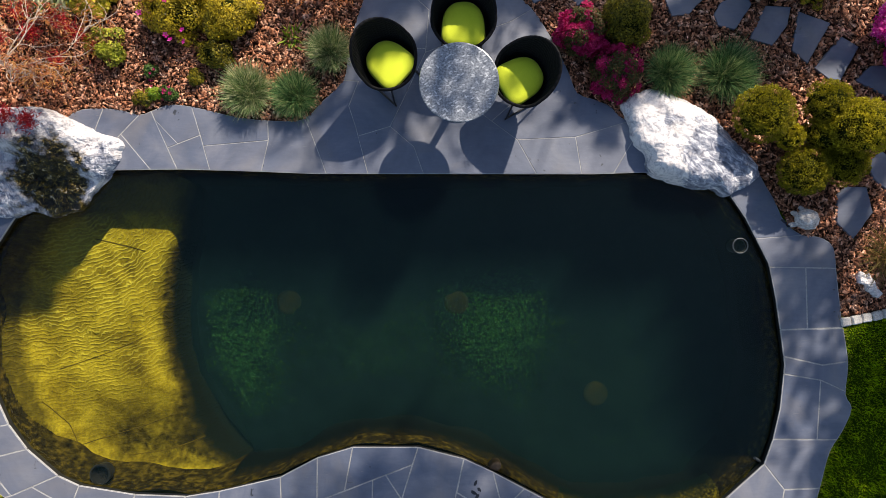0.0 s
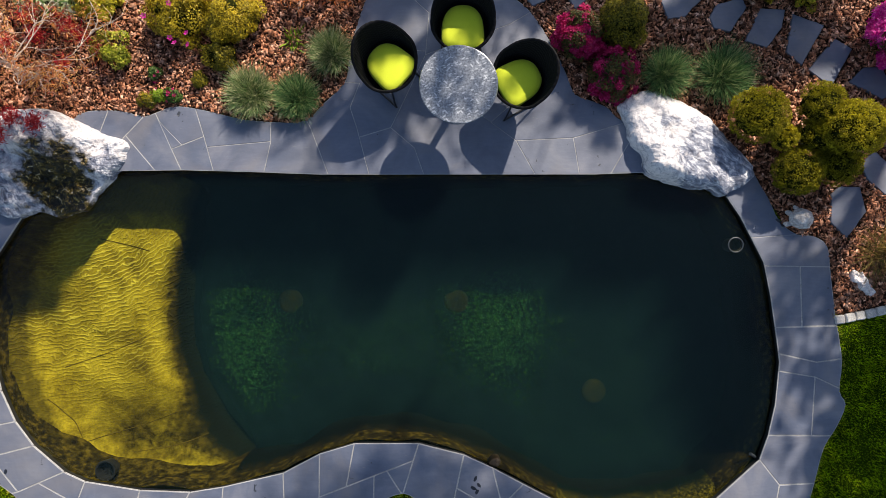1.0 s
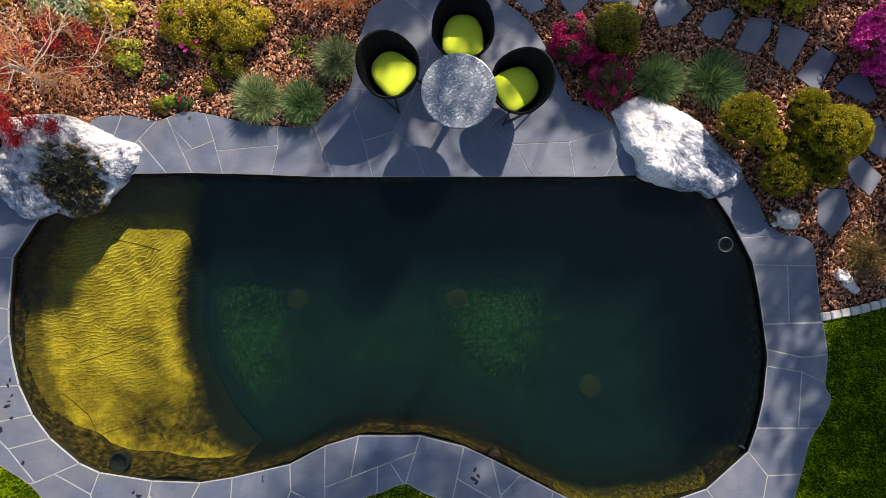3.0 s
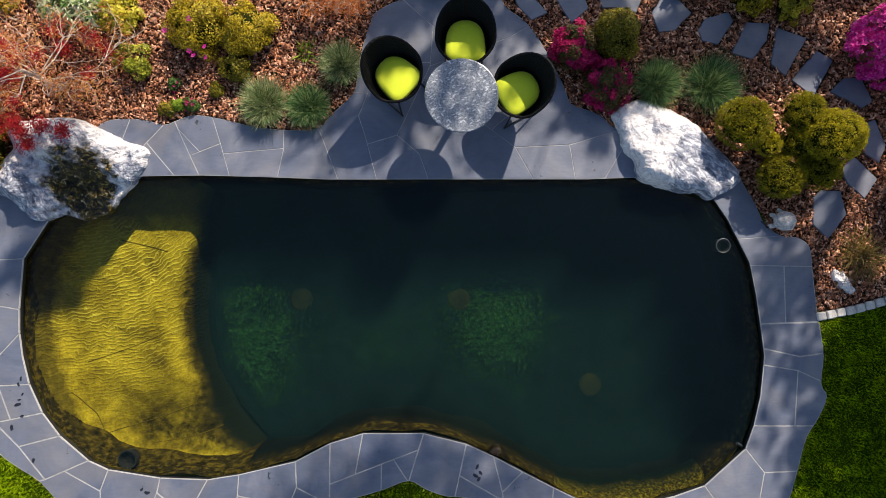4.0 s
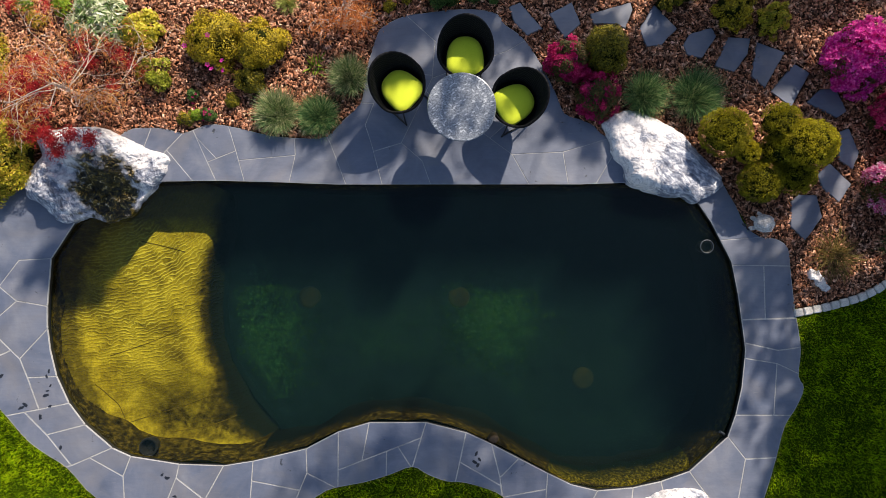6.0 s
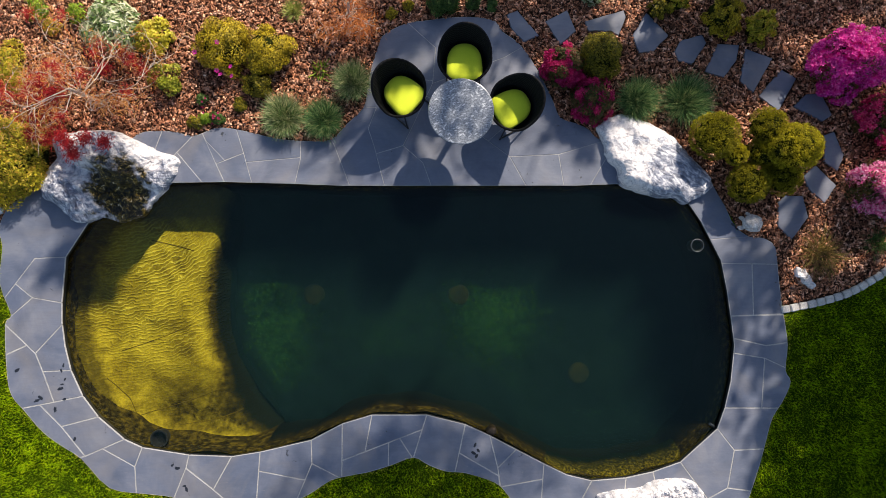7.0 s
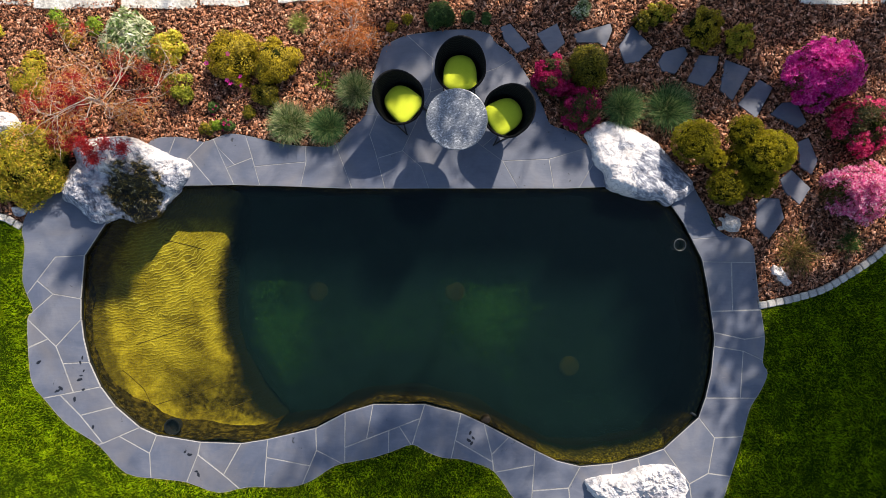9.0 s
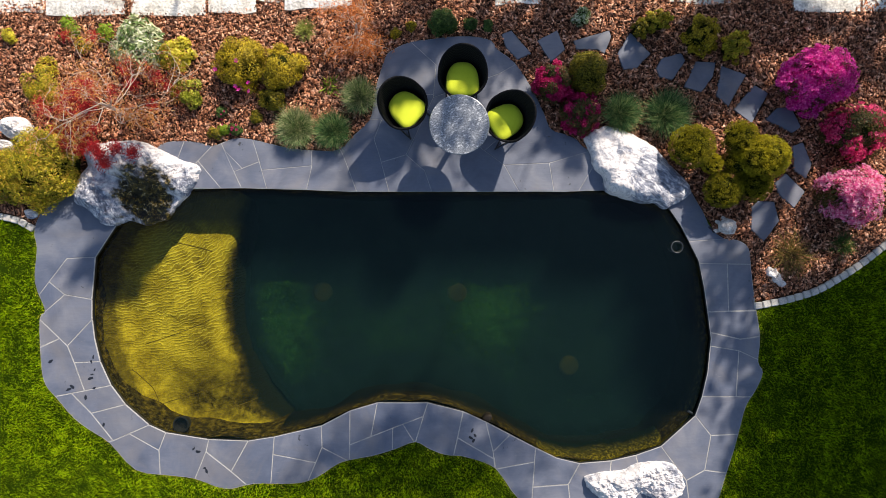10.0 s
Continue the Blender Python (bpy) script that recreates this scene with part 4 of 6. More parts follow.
def boulder(name, outline, height, seed, material, label, sink=0.06, peaks=13, category="rock", base_z=0.0, group="", dip=None, tilt=(0.0, 0.0), form=None, rough=1.0):
    """A broken boulder: its plan outline, cut from above by sloping planes, roughened."""
    rr = random.Random(seed)
    c = Vector((sum(p[0] for p in outline) / len(outline), sum(p[1] for p in outline) / len(outline)))
    loop = [Vector(p) - c for p in rounded(outline, 10)]
    size = sum(p.length for p in loop) / len(loop)
    planes = []
    for k in range(peaks):
        a = math.tau * (k + rr.random() * 0.8) / peaks
        s = rr.uniform(0.08, 0.5) * height / size
        shift = Vector((rr.uniform(-0.5, 0.5), rr.uniform(-0.5, 0.5))) * size
        planes.append((math.cos(a) * s, math.sin(a) * s, height * rr.uniform(0.8, 1.2) + (math.cos(a) * shift.x + math.sin(a) * shift.y) * s))
    angles = np.array([math.atan2(p.y, p.x) for p in loop])
    order = np.argsort(angles)
    turn_at, reach_at = angles[order], np.array([loop[k].length for k in order])
    bm = bmesh.new()
    N, grid = (96 if size > 0.4 else 40), {}
    for i in range(N + 1):
        for j in range(N + 1):
            a, b = 2 * i / N - 1, 2 * j / N - 1
            if abs(a) > abs(b):
                r, phi = a, math.pi / 4 * b / a
            else:
                r, phi = b, math.pi / 2 - (math.pi / 4 * a / b if b else 0)
            d = Vector((r * math.cos(phi), r * math.sin(phi)))
            s = min(1.0, d.length)
            q = d * float(np.interp(math.atan2(d.y, d.x), turn_at, reach_at, period=math.tau))
            h = min(z - q.x * x - q.y * y for x, y, z in planes)
            if form:
                h = form(q.x + c.x, q.y + c.y)
            h = (min(max(h, height * (0.05 if form else 0.42)), height * 1.05) + q.x * tilt[0] + q.y * tilt[1]) * (1 - s ** 7) ** 0.55
            k = Vector((q.x + c.x, q.y + c.y, seed))
            h *= 1 + 0.10 * noise.fractal(k * (1.6 / max(size, 0.1)), 0.9, 2.1, 3)
            for grain, deep in ((2.0, 0.075), (5.0, 0.028), (11.0, 0.016)):
                near, _ = noise.voronoi((k + Vector((0.06 * noise.noise(k * 9), 0.06 * noise.noise(k * 9 + Vector((4, 0, 0))), 0))) * (grain / max(size, 0.25)))
                h -= height * deep * rough * near[0] * (1 - s ** 6)
            h += height * 0.03 * rough * noise.fractal(k * (9 / max(size, 0.25)), 0.7, 2.2, 3) * (1 - s ** 6)
            for scale, deep in ((3.5, 0.075), (8.0, 0.045), (17.0, 0.022)):
                crease = abs(noise.noise(k * (scale / max(size, 0.25) * 0.7) + Vector((3, scale, 0))))
                h += height * deep * rough * (crease - 0.22) * (1 - s ** 6)
            if dip:
                e = ((q + c - Vector(dip[0])).length / dip[1])
                h -= dip[2] * math.exp(-e * e)
            edge = 1 + 0.035 * noise.fractal(k * (6 / max(size, 0.2)) + Vector((9, 0, 0)), 0.8, 2, 4)
            rim = i in (0, N) or j in (0, N)
            grid[i, j] = bm.verts.new((q.x * edge, q.y * edge, -sink if rim else max(h, 0.0)))
    for i in range(N):
        for j in range(N):
            bm.faces.new((grid[i, j], grid[i + 1, j], grid[i + 1, j + 1], grid[i, j + 1]))
    rim = [grid[i, 0] for i in range(N)] + [grid[N, j] for j in range(N)] + [grid[N - i, N] for i in range(N)] + [grid[0, N - j] for j in range(N)]
    low = [bm.verts.new((v.co.x * 0.93, v.co.y * 0.93, -sink - 0.08)) for v in rim]
    for k in range(len(rim)):
        bm.faces.new((rim[k - 1], rim[k], low[k], low[k - 1]))
    bm.faces.new(low[::-1])
    ob = part(name, bm, material)
    ob.location = (c.x, c.y, base_z)
    return tagged(ob, label, category, group)


boulder("boulder", [(2.03, 1.63), (2.25, 1.77), (2.46, 1.79), (2.66, 1.72), (2.87, 1.61), (3.08, 1.47), (3.28, 1.24), (3.53, 0.99), (3.61, 0.81), (3.45, 0.69), (3.24, 0.58), (3.12, 0.66), (2.87, 0.68), (2.58, 0.76), (2.34, 0.87), (2.30, 1.06), (2.17, 1.20), (2.13, 1.41)], 0.32, 3, MARBLE,
        "large white limestone boulder with grey veins at pond edge", group="boulders at the pond", rough=0.8, tilt=(-0.08, -0.22))
def spring_form(x, y):
    """A ridge along the back, a lobe to the west and a wet hollow between them that runs out over the water."""
    p, a, b = Vector((x, y)), Vector((-5.06, 1.44)), Vector((-3.74, 1.10))
    t = min(1.0, max(0.0, (p - a).dot(b - a) / (b - a).length_squared))
    d = (p - a.lerp(b, t)).length
    ridge = 0.34 + 0.20 * math.sin(math.pi * min(1.0, t * 1.15)) - 0.12 * t - 1.1 * max(0.0, d - 0.10 - 0.18 * t)
    lobe = 0.36 - 0.55 * max(0.0, math.hypot(x + 5.05, (y - 0.80) * 0.8) - 0.10)
    hollow = 0.05 + 0.16 * max(0.0, y - 0.45)
    return max(ridge, lobe, hollow)


boulder("spring_stone", [(-5.40, 0.80), (-5.30, 1.08), (-5.22, 1.20), (-5.23, 1.42), (-5.10, 1.53), (-4.81, 1.55), (-4.54, 1.57), (-4.36, 1.55), (-4.20, 1.48), (-4.03, 1.40), (-3.84, 1.30), (-3.60, 1.22), (-3.59, 1.06), (-3.66, 0.91), (-3.90, 0.66), (-4.08, 0.44), (-4.38, 0.35), (-4.61, 0.40), (-4.92, 0.33), (-5.05, 0.44), (-5.20, 0.58), (-5.36, 0.65)], 0.54, 11, shaded_mossy_marble(),
        "large white limestone spring stone with wet brown moss", group="boulders at the pond", form=spring_form, rough=2.0)
boulder("boulder", [(2.03, -3.37), (2.25, -3.27), (2.62, -3.23), (2.79, -3.14), (3.08, -3.10), (3.34, -3.14), (3.50, -3.33), (3.50, -3.51), (3.32, -3.68), (2.91, -3.61), (2.66, -3.71), (2.29, -3.65)], 0.42, 5, MARBLE_WHITE,
        "long white limestone boulder lying on slate paving", group="boulders at the pond", dip=((2.86, -3.58), 0.13, 0.13), rough=2.0)
boulder("garden_stone", [(4.71, -0.31), (4.74, -0.25), (4.81, -0.28), (4.85, -0.27), (4.88, -0.33), (4.94, -0.39), (4.96, -0.46), (5.01, -0.51), (4.96, -0.57), (4.87, -0.52), (4.80, -0.47), (4.79, -0.41), (4.72, -0.39)], 0.17, 8, MARBLE_WHITE, "lumpy white limestone rock on bark mulch", 0.02, 5, group="loose garden stones", base_z=-0.02, dip=((4.80, -0.33), 0.05, 0.06), rough=2.2)
boulder("garden_stone", [(-6.40, 1.84), (-6.27, 1.92), (-6.10, 1.90), (-6.01, 1.77), (-6.03, 1.64), (-6.17, 1.58), (-6.35, 1.61), (-6.43, 1.72)], 0.32, 9, MARBLE_WHITE, "round white limestone rock among shrubs", 0.02, 6, group="loose garden stones", base_z=-0.02)
boulder("garden_stone", [(-6.25, 1.56), (-6.13, 1.61), (-6.02, 1.56), (-6.04, 1.47), (-6.15, 1.43), (-6.24, 1.47)], 0.2, 10, MARBLE_WHITE, "small white limestone rock among shrubs", 0.02, 5, group="loose garden stones", base_z=-0.02)
boulder("garden_stone", [(-6.54, 1.56), (-6.41, 1.59), (-6.30, 1.55), (-6.31, 1.45), (-6.45, 1.42)], 0.2, 14, MARBLE_WHITE, "small white limestone rock among shrubs", 0.02, 5, group="loose garden stones", base_z=-0.02)
boulder("garden_stone", [(-6.16, 0.56), (-6.05, 0.58), (-5.94, 0.53), (-5.97, 0.45), (-6.08, 0.44)], 0.09, 12, MARBLE_GREY, "small grey limestone rock beside the kerb", 0.02, 5, group="loose garden stones", base_z=-0.02)
boulder("garden_stone", [(4.66, -0.52), (4.71, -0.50), (4.73, -0.55), (4.68, -0.56)], 0.03, 15, MARBLE_WHITE, "pebble of white limestone on bark mulch", 0.01, 4, group="loose garden stones", base_z=-0.015)

boulder("rim_stone", [(0.57, -2.51), (0.61, -2.45), (0.68, -2.44), (0.71, -2.49), (0.66, -2.54)], 0.06, 16, surface("brown_pebble", [(0.022, 0.013, 0.005), (0.06, 0.036, 0.014)], 20, 90, 0.6, 0.4), "small brown stone at pond rim", 0.03, 4, group="loose garden stones", base_z=-0.07)

# ---- limestone block wall along the bed ----
BLOCK = surface("rough_limestone", [(0.40, 0.37, 0.32), (0.70, 0.67, 0.61), (0.82, 0.80, 0.76)], 4, 26, 0.85, 0.5, 0.03, vary="object", spread=0.1)
wall = new("wall_north")
tagged(wall, "low wall of rough pale limestone blocks behind the bed", "wall", kind="structure")
rnd = random.Random(21)


def block(x0, x1, y, depth, h):
    bm = bmesh.new()
    nx, ny = 10, 5
    grid = {}
    for i in range(nx + 1):
        for j in range(ny + 1):
            x, yy = x0 + (x1 - x0) * i / nx, y + depth * j / ny
            k = Vector((x * 3, yy * 3, y))
            edge = i in (0, nx) or j in (0, ny)
            grid[i, j] = bm.verts.new((x + 0.02 * noise.noise(k), yy + 0.06 * noise.noise(k + Vector((5, 0, 0))), h + 0.012 * noise.noise(k * 2) - (0.015 if edge else 0)))
    for i in range(nx):
        for j in range(ny):
            bm.faces.new((grid[i, j], grid[i + 1, j], grid[i + 1, j + 1], grid[i, j + 1]))
    rim = [grid[i, 0] for i in range(nx + 1)] + [grid[nx, j] for j in range(1, ny + 1)] + [grid[i, ny] for i in range(nx - 1, -1, -1)] + [grid[0, j] for j in range(ny - 1, 0, -1)]
    low = [bm.verts.new((v.co.x, v.co.y, -0.06)) for v in rim]
    for k in range(len(rim)):
        bm.faces.new((rim[k - 1], rim[k], low[k], low[k - 1]))
    part("block", bm, BLOCK, wall)


for x0, x1, y in ((-7.4, -5.86, 3.40), (-5.82, -4.68, 3.37), (-4.58, -3.50, 3.38), (-3.45, -2.75, 3.42), (-2.72, -2.36, 3.58), (-2.33, -1.35, 3.47), (-1.32, -0.80, 3.60), (-0.75, 0.70, 3.74), (0.74, 1.40, 3.56), (1.43, 3.25, 3.76), (3.30, 4.20, 3.56), (4.24, 5.06, 3.80), (5.10, 6.08, 3.44), (6.12, 7.6, 3.45)):
    block(x0, x1, y + 0.04, 0.6, 0.035 + rnd.uniform(-0.008, 0.008))

# ---- kerb of granite setts ----
SETT = surface("pale_granite_sett", [(0.42, 0.40, 0.37), (0.60, 0.58, 0.54)], 12, 120, 0.8, 0.5, 0.004, vary="object", spread=0.15)
for name, line in (("kerb_east", KERB_EAST), ("kerb_west", KERB_WEST)):
    kerb = new(name)
    tagged(kerb, "row of pale granite setts edging the lawn", "kerb", kind="structure")
    run, acc = [Vector(p) for p in line], 0.0
    me = None
    for a, b in zip(run, run[1:]):
        d = b - a
        while acc < d.length:
            p = a + d * (acc / d.length)
            if me is None:
                bm = bmesh.new()
                bmesh.ops.create_cube(bm, size=1)
                bmesh.ops.scale(bm, vec=(0.112, 0.10, 0.10), verts=bm.verts)
                bmesh.ops.bevel(bm, geom=bm.edges, offset=0.012, segments=1, affect="EDGES")
                ob = part("sett", bm, SETT, kerb)
                me = ob.data
            else:
                ob = new("sett", me)
                ob.parent = kerb
            ob.matrix_local = pose(p.x, p.y, -0.032 + rnd.uniform(-0.004, 0.004), rnd.uniform(-2, 2), rnd.uniform(-2, 2), math.degrees(math.atan2(d.y, d.x)) + rnd.uniform(-4, 4))
            acc += 0.122
        acc -= d.length

# ---- stepping stones through the bed ----
STONES = ([(0.84, 3.14), (0.98, 3.20), (1.27, 2.86), (1.07, 2.77), (0.90, 2.95)], [(1.36, 3.05), (1.65, 3.20), (1.77, 2.92), (1.56, 2.73)], [(1.89, 3.05), (2.42, 3.20), (2.44, 3.10), (2.35, 2.86), (2.23, 2.92), (1.94, 2.92)], [(2.72, 3.17), (3.02, 2.86), (2.82, 2.65), (2.62, 2.62), (2.53, 2.86)],
                [(3.10, 2.64), (3.18, 2.79), (3.47, 2.87), (3.53, 2.76), (3.34, 2.47), (3.15, 2.52)], [(3.51, 2.37), (3.68, 2.75), (3.97, 2.73), (3.93, 2.52), (3.76, 2.29)], [(4.06, 2.68), (4.42, 2.55), (4.16, 2.09), (3.98, 2.24)], [(4.23, 2.04), (4.54, 2.40), (4.74, 2.28), (4.50, 1.84)],
                [(4.70, 1.90), (4.88, 2.07), (5.08, 2.07), (5.22, 1.79), (5.09, 1.70)], [(5.10, 1.51), (5.25, 1.56), (5.38, 1.25), (5.30, 1.03), (5.12, 1.15)], [(4.84, 0.96), (5.00, 1.11), (5.28, 0.84), (5.12, 0.60), (4.91, 0.79)], [(4.50, 0.61), (4.59, 0.70), (4.83, 0.69), (4.90, 0.41), (4.68, 0.11), (4.49, 0.29)])
for outline in STONES:
    bm = bmesh.new()
    fine = []
    for i in range(len(outline)):
        a, b = Vector(outline[i]), Vector(outline[(i + 1) % len(outline)])
        for k in range(8):
            q = a.lerp(b, k / 8)
            fine.append((q.x + 0.007 * noise.noise((q.x * 14, q.y * 14, 2)), q.y + 0.007 * noise.noise((q.x * 14, q.y * 14, 7))))
    rims = [[bm.verts.new((x, y, z)) for x, y in shrunk(fine, d)] for d, z in ((0.0, -0.04), (0.0, 0.006), (0.007, 0.013))]
    n = len(fine)
    for u, v in zip(rims, rims[1:]):
        for k in range(n):
            bm.faces.new((u[k], u[(k + 1) % n], v[(k + 1) % n], v[k]))
    bmesh.ops.triangulate(bm, faces=[bm.faces.new(rims[-1])])
    tagged(part("stepping_stone", bm, SLATE), "irregular blue-grey slate stepping stone set in bark mulch", "stepping stone", "stepping stones")

# ---- table and wicker chairs ----
STEEL = surface("brushed_steel", [(0.45, 0.45, 0.46), (0.6, 0.6, 0.61)], 20, 200, 0.35, 0.05, metal=1.0)
DARK_STEEL = surface("dark_steel", [(0.05, 0.05, 0.055), (0.10, 0.10, 0.11)], 20, 200, 0.35, 0.05, metal=1.0)
CUSHION = surface("lime_fabric", [(0.62, 0.71, 0.02), (0.70, 0.78, 0.03)], 4, 300, 0.85, 0.25, 0.002, fine_amount=0.1, sheen=0.2)
PIPING = surface("lime_piping", [(0.36, 0.48, 0.01), (0.44, 0.56, 0.015)], 4, 300, 0.85, 0.2, 0.002, fine_amount=0.1)


def wicker_material():
    """Black synthetic wicker: flat strands in basket weave."""
    m, nt, p = bare("black_wicker")
    n = noise_node(nt, 40, 3)
    r = ramp_node(nt, [(0.3, (0.004, 0.004, 0.005)), (0.7, (0.011, 0.011, 0.012))])
    nt.links.new(n.outputs["Fac"], r.inputs[0])
    nt.links.new(r.outputs[0], p.inputs["Base Color"])
    p.inputs["Roughness"].default_value, p.inputs["Specular IOR Level"].default_value = 0.6, 0.1
    return m


WICKER = wicker_material()


def wicker_chair(label, place, turn):
    chair = thing("wicker_chair", place, label, "chair", "chairs round the table", turn=turn)
    U, V = 112, 26

    def point(a, v, out=0.0):
        rise = (0.5 - 0.5 * math.cos(a)) ** 1.25
        top = 0.462 + 0.325 * rise
        lean = 0.09 * rise
        lx, ly = 0.255 + out, 0.232 + out
        hx, hy = 0.336 + out, 0.283 + out
        w = v ** 0.75
        sa, ca = math.sin(a), math.cos(a)
        if ca > 0:  # the front is blunter than the back
            k = ca * (1 - ca) * 4
            sa, ca = sa * (1 + 0.07 * k), ca * (1 - 0.02 * k)
        x = sa * (lx + (hx - lx) * w) * (1 - 0.10 * max(0.0, ca))
        y = -ca * (ly + (hy - ly) * w) + lean * w
        return Vector((x, y, 0.30 + (top - 0.30) * v))

    bm = bmesh.new()
    skins = []
    for out in (0.0, -0.022):
        skin = []
        for j in range(V + 1):
            row = []
            for i in range(U):
                a = i * math.tau / U
                weave = 0.0028 * (1 if (i // 2 + j) % 2 else -1)
                row.append(bm.verts.new(point(a, j / V, out + weave)))
            skin.append(row)
        skins.append(skin)
        for u, v in zip(skin, skin[1:]):
            for i in range(U):
                bm.faces.new((u[i], u[(i + 1) % U], v[(i + 1) % U], v[i]))
    for i in range(U):
        bm.faces.new((skins[0][V][i], skins[0][V][(i + 1) % U], skins[1][V][(i + 1) % U], skins[1][V][i]))
    part("shell", bm, WICKER, chair, "black woven wicker shell")
    bm = bmesh.new()
    tube(bm, [point(i * math.tau / 72, 1.0, -0.011) + Vector((0, 0, 0.004 * (i % 2))) for i in range(73)], 0.017, 8)
    part("rim", bm, WICKER, chair)
    bm = bmesh.new()
    ring_lo = [bm.verts.new(point(i * math.tau / 48, 0.0, -0.004)) for i in range(48)]
    ring_hi = [bm.verts.new(v.co + Vector((0, 0, 0.05))) for v in ring_lo]
    for i in range(48):
        bm.faces.new((ring_lo[i], ring_lo[(i + 1) % 48], ring_hi[(i + 1) % 48], ring_hi[i]))
    bm.faces.new(ring_lo[::-1])
    bm.faces.new(ring_hi)
    part("seat", bm, WICKER, chair)
    bm = bmesh.new()
    rings = []
    for s, z in ((0.86, 0.352), (0.92, 0.372), (0.99, 0.42), (1.0, 0.445), (0.985, 0.466), (0.95, 0.480), (0.7, 0.49), (0.35, 0.495), (0.05, 0.496)):
        row = []
        for i in range(64):
            a = i * math.tau / 64
            ca, sa = math.cos(a), math.sin(a)
            e = 0.50 if ca > 0 else 0.80
            x = math.copysign(abs(sa) ** e, sa) * 0.238
            y = -math.copysign(abs(ca) ** e, ca) * (0.232 if ca > 0 else 0.238)
            puff = 0.005 * noise.noise((x * s * 7, y * s * 7, place[0]))
            row.append(bm.verts.new((x * s * (0.93 - 0.42 * y), y * s, z + puff)))
        rings.append(row)
    for u, v in zip(rings, rings[1:]):
        for i in range(64):
            bm.faces.new((u[i], u[(i + 1) % 64], v[(i + 1) % 64], v[i]))
    bm.faces.new(rings[0][::-1])
    bm.faces.new(rings[-1])
    cushion = part("cushion", bm, CUSHION, chair, "lime green seat cushion", smooth=True)
    bm = bmesh.new()
    line = []
    for i in range(65):
        a = i * math.tau / 64
        ca, sa = math.cos(a), math.sin(a)
        e = 0.50 if ca > 0 else 0.80
        x = math.copysign(abs(sa) ** e, sa) * 0.238
        y = -math.copysign(abs(ca) ** e, ca) * (0.232 if ca > 0 else 0.238)
        line.append((x * 0.992 * (0.93 - 0.42 * y), y * 0.992, 0.452))
    tube(bm, line, 0.005, 6)
    part("piping", bm, PIPING, cushion)
    for sx in (-1, 1):
        for sy in (-1, 1):
            bm = bmesh.new()
            tube(bm, [(sx * 0.15, sy * 0.14, 0.31), (sx * 0.22, sy * 0.24, 0.012)], 0.011, 10)
            part("leg", bm, DARK_STEEL, chair, "dark steel leg")
        bm = bmesh.new()
        tube(bm, [(sx * 0.22, -0.26, 0.013), (sx * 0.22, 0.26, 0.013)], 0.011, 10)
        part("runner", bm, PLASTIC, chair, "black floor runner")
    return chair


wicker_chair("black wicker tub chair with lime cushion at granite table", (0.25, 2.345, 0.002), 0)
wicker_chair("black wicker tub chair with lime cushion at granite table", (-0.53, 1.94, 0.002), 48)
wicker_chair("black wicker tub chair with lime cushion at granite table", (0.85, 1.775, 0.002), -60)

table = thing("round_table", (0.20, 1.66, 0.002), "round table with polished grey granite top", "table")
bm = bmesh.new()
turned(bm, [(0.385, 0.698), (0.398, 0.702), (0.403, 0.714), (0.398, 0.727), (0.388, 0.73)], 96)
part("tabletop", bm, GRANITE, table, "polished speckled granite top")
bm = bmesh.new()
turned(bm, [(0.05, 0.02), (0.04, 0.06), (0.036, 0.64), (0.07, 0.67), (0.14, 0.698)], 32)
part("column", bm, STEEL, table, "brushed steel column", smooth=True)
bm = bmesh.new()
turned(bm, [(0.23, 0.0), (0.235, 0.006), (0.225, 0.018), (0.06, 0.03)], 64)
part("base_plate", bm, STEEL, table, "round steel base plate")


# ---- stone turtle ----
def stone_turtle(place, turn):
    bm = bmesh.new()
    bmesh.ops.create_uvsphere(bm, u_segments=28, v_segments=16, radius=1.0, matrix=Matrix.Translation((0.02, 0.0, 0.055)) @ Matrix.Diagonal((0.165, 0.150, 0.125, 1)))
    for p, s in (((-0.185, 0.06, 0.07), (0.045, 0.038, 0.036)), ((-0.14, 0.045, 0.055), (0.06, 0.035, 0.035)), ((-0.145, -0.10, 0.02), (0.065, 0.034, 0.026)), ((-0.06, 0.15, 0.02), (0.045, 0.03, 0.025)), ((0.15, -0.10, 0.015), (0.045, 0.03, 0.022)), ((0.15, 0.10, 0.015), (0.045, 0.03, 0.022))):
        bmesh.ops.create_uvsphere(bm, u_segments=14, v_segments=8, radius=1.0, matrix=Matrix.Translation(p) @ Matrix.Diagonal((*s, 1)))
    for v in bm.verts:
        v.co *= 1 + 0.10 * noise.noise(v.co * 24) + 0.05 * noise.noise(v.co * 60)
    ob = part("turtle_statue", bm, surface("weathered_cast_stone", [(0.28, 0.26, 0.25), (0.52, 0.49, 0.47), (0.70, 0.66, 0.64)], 14, 60, 0.9, 0.6, 0.01), smooth=True)
    skin = ob.modifiers.new("skin", "REMESH")
    skin.mode, skin.voxel_size, skin.use_smooth_shade = "VOXEL", 0.007, True
    ob.matrix_world = pose(*place, 0, 0, turn) @ Matrix.Scale(0.78, 4)
    tagged(ob, "weathered cast stone turtle statue on mulch beside paving", "statue")


stone_turtle((4.10, 0.33, 0.025), -8)


# ---- planting ----
def leaf_kind(length, width, fold=0.12):
    """A leaf as one folded four-cornered face, its tip along x."""
    return [(-length / 2, 0, 0), (0, -width / 2, fold * width), (length / 2, 0, 0), (0, width / 2, fold * width)]


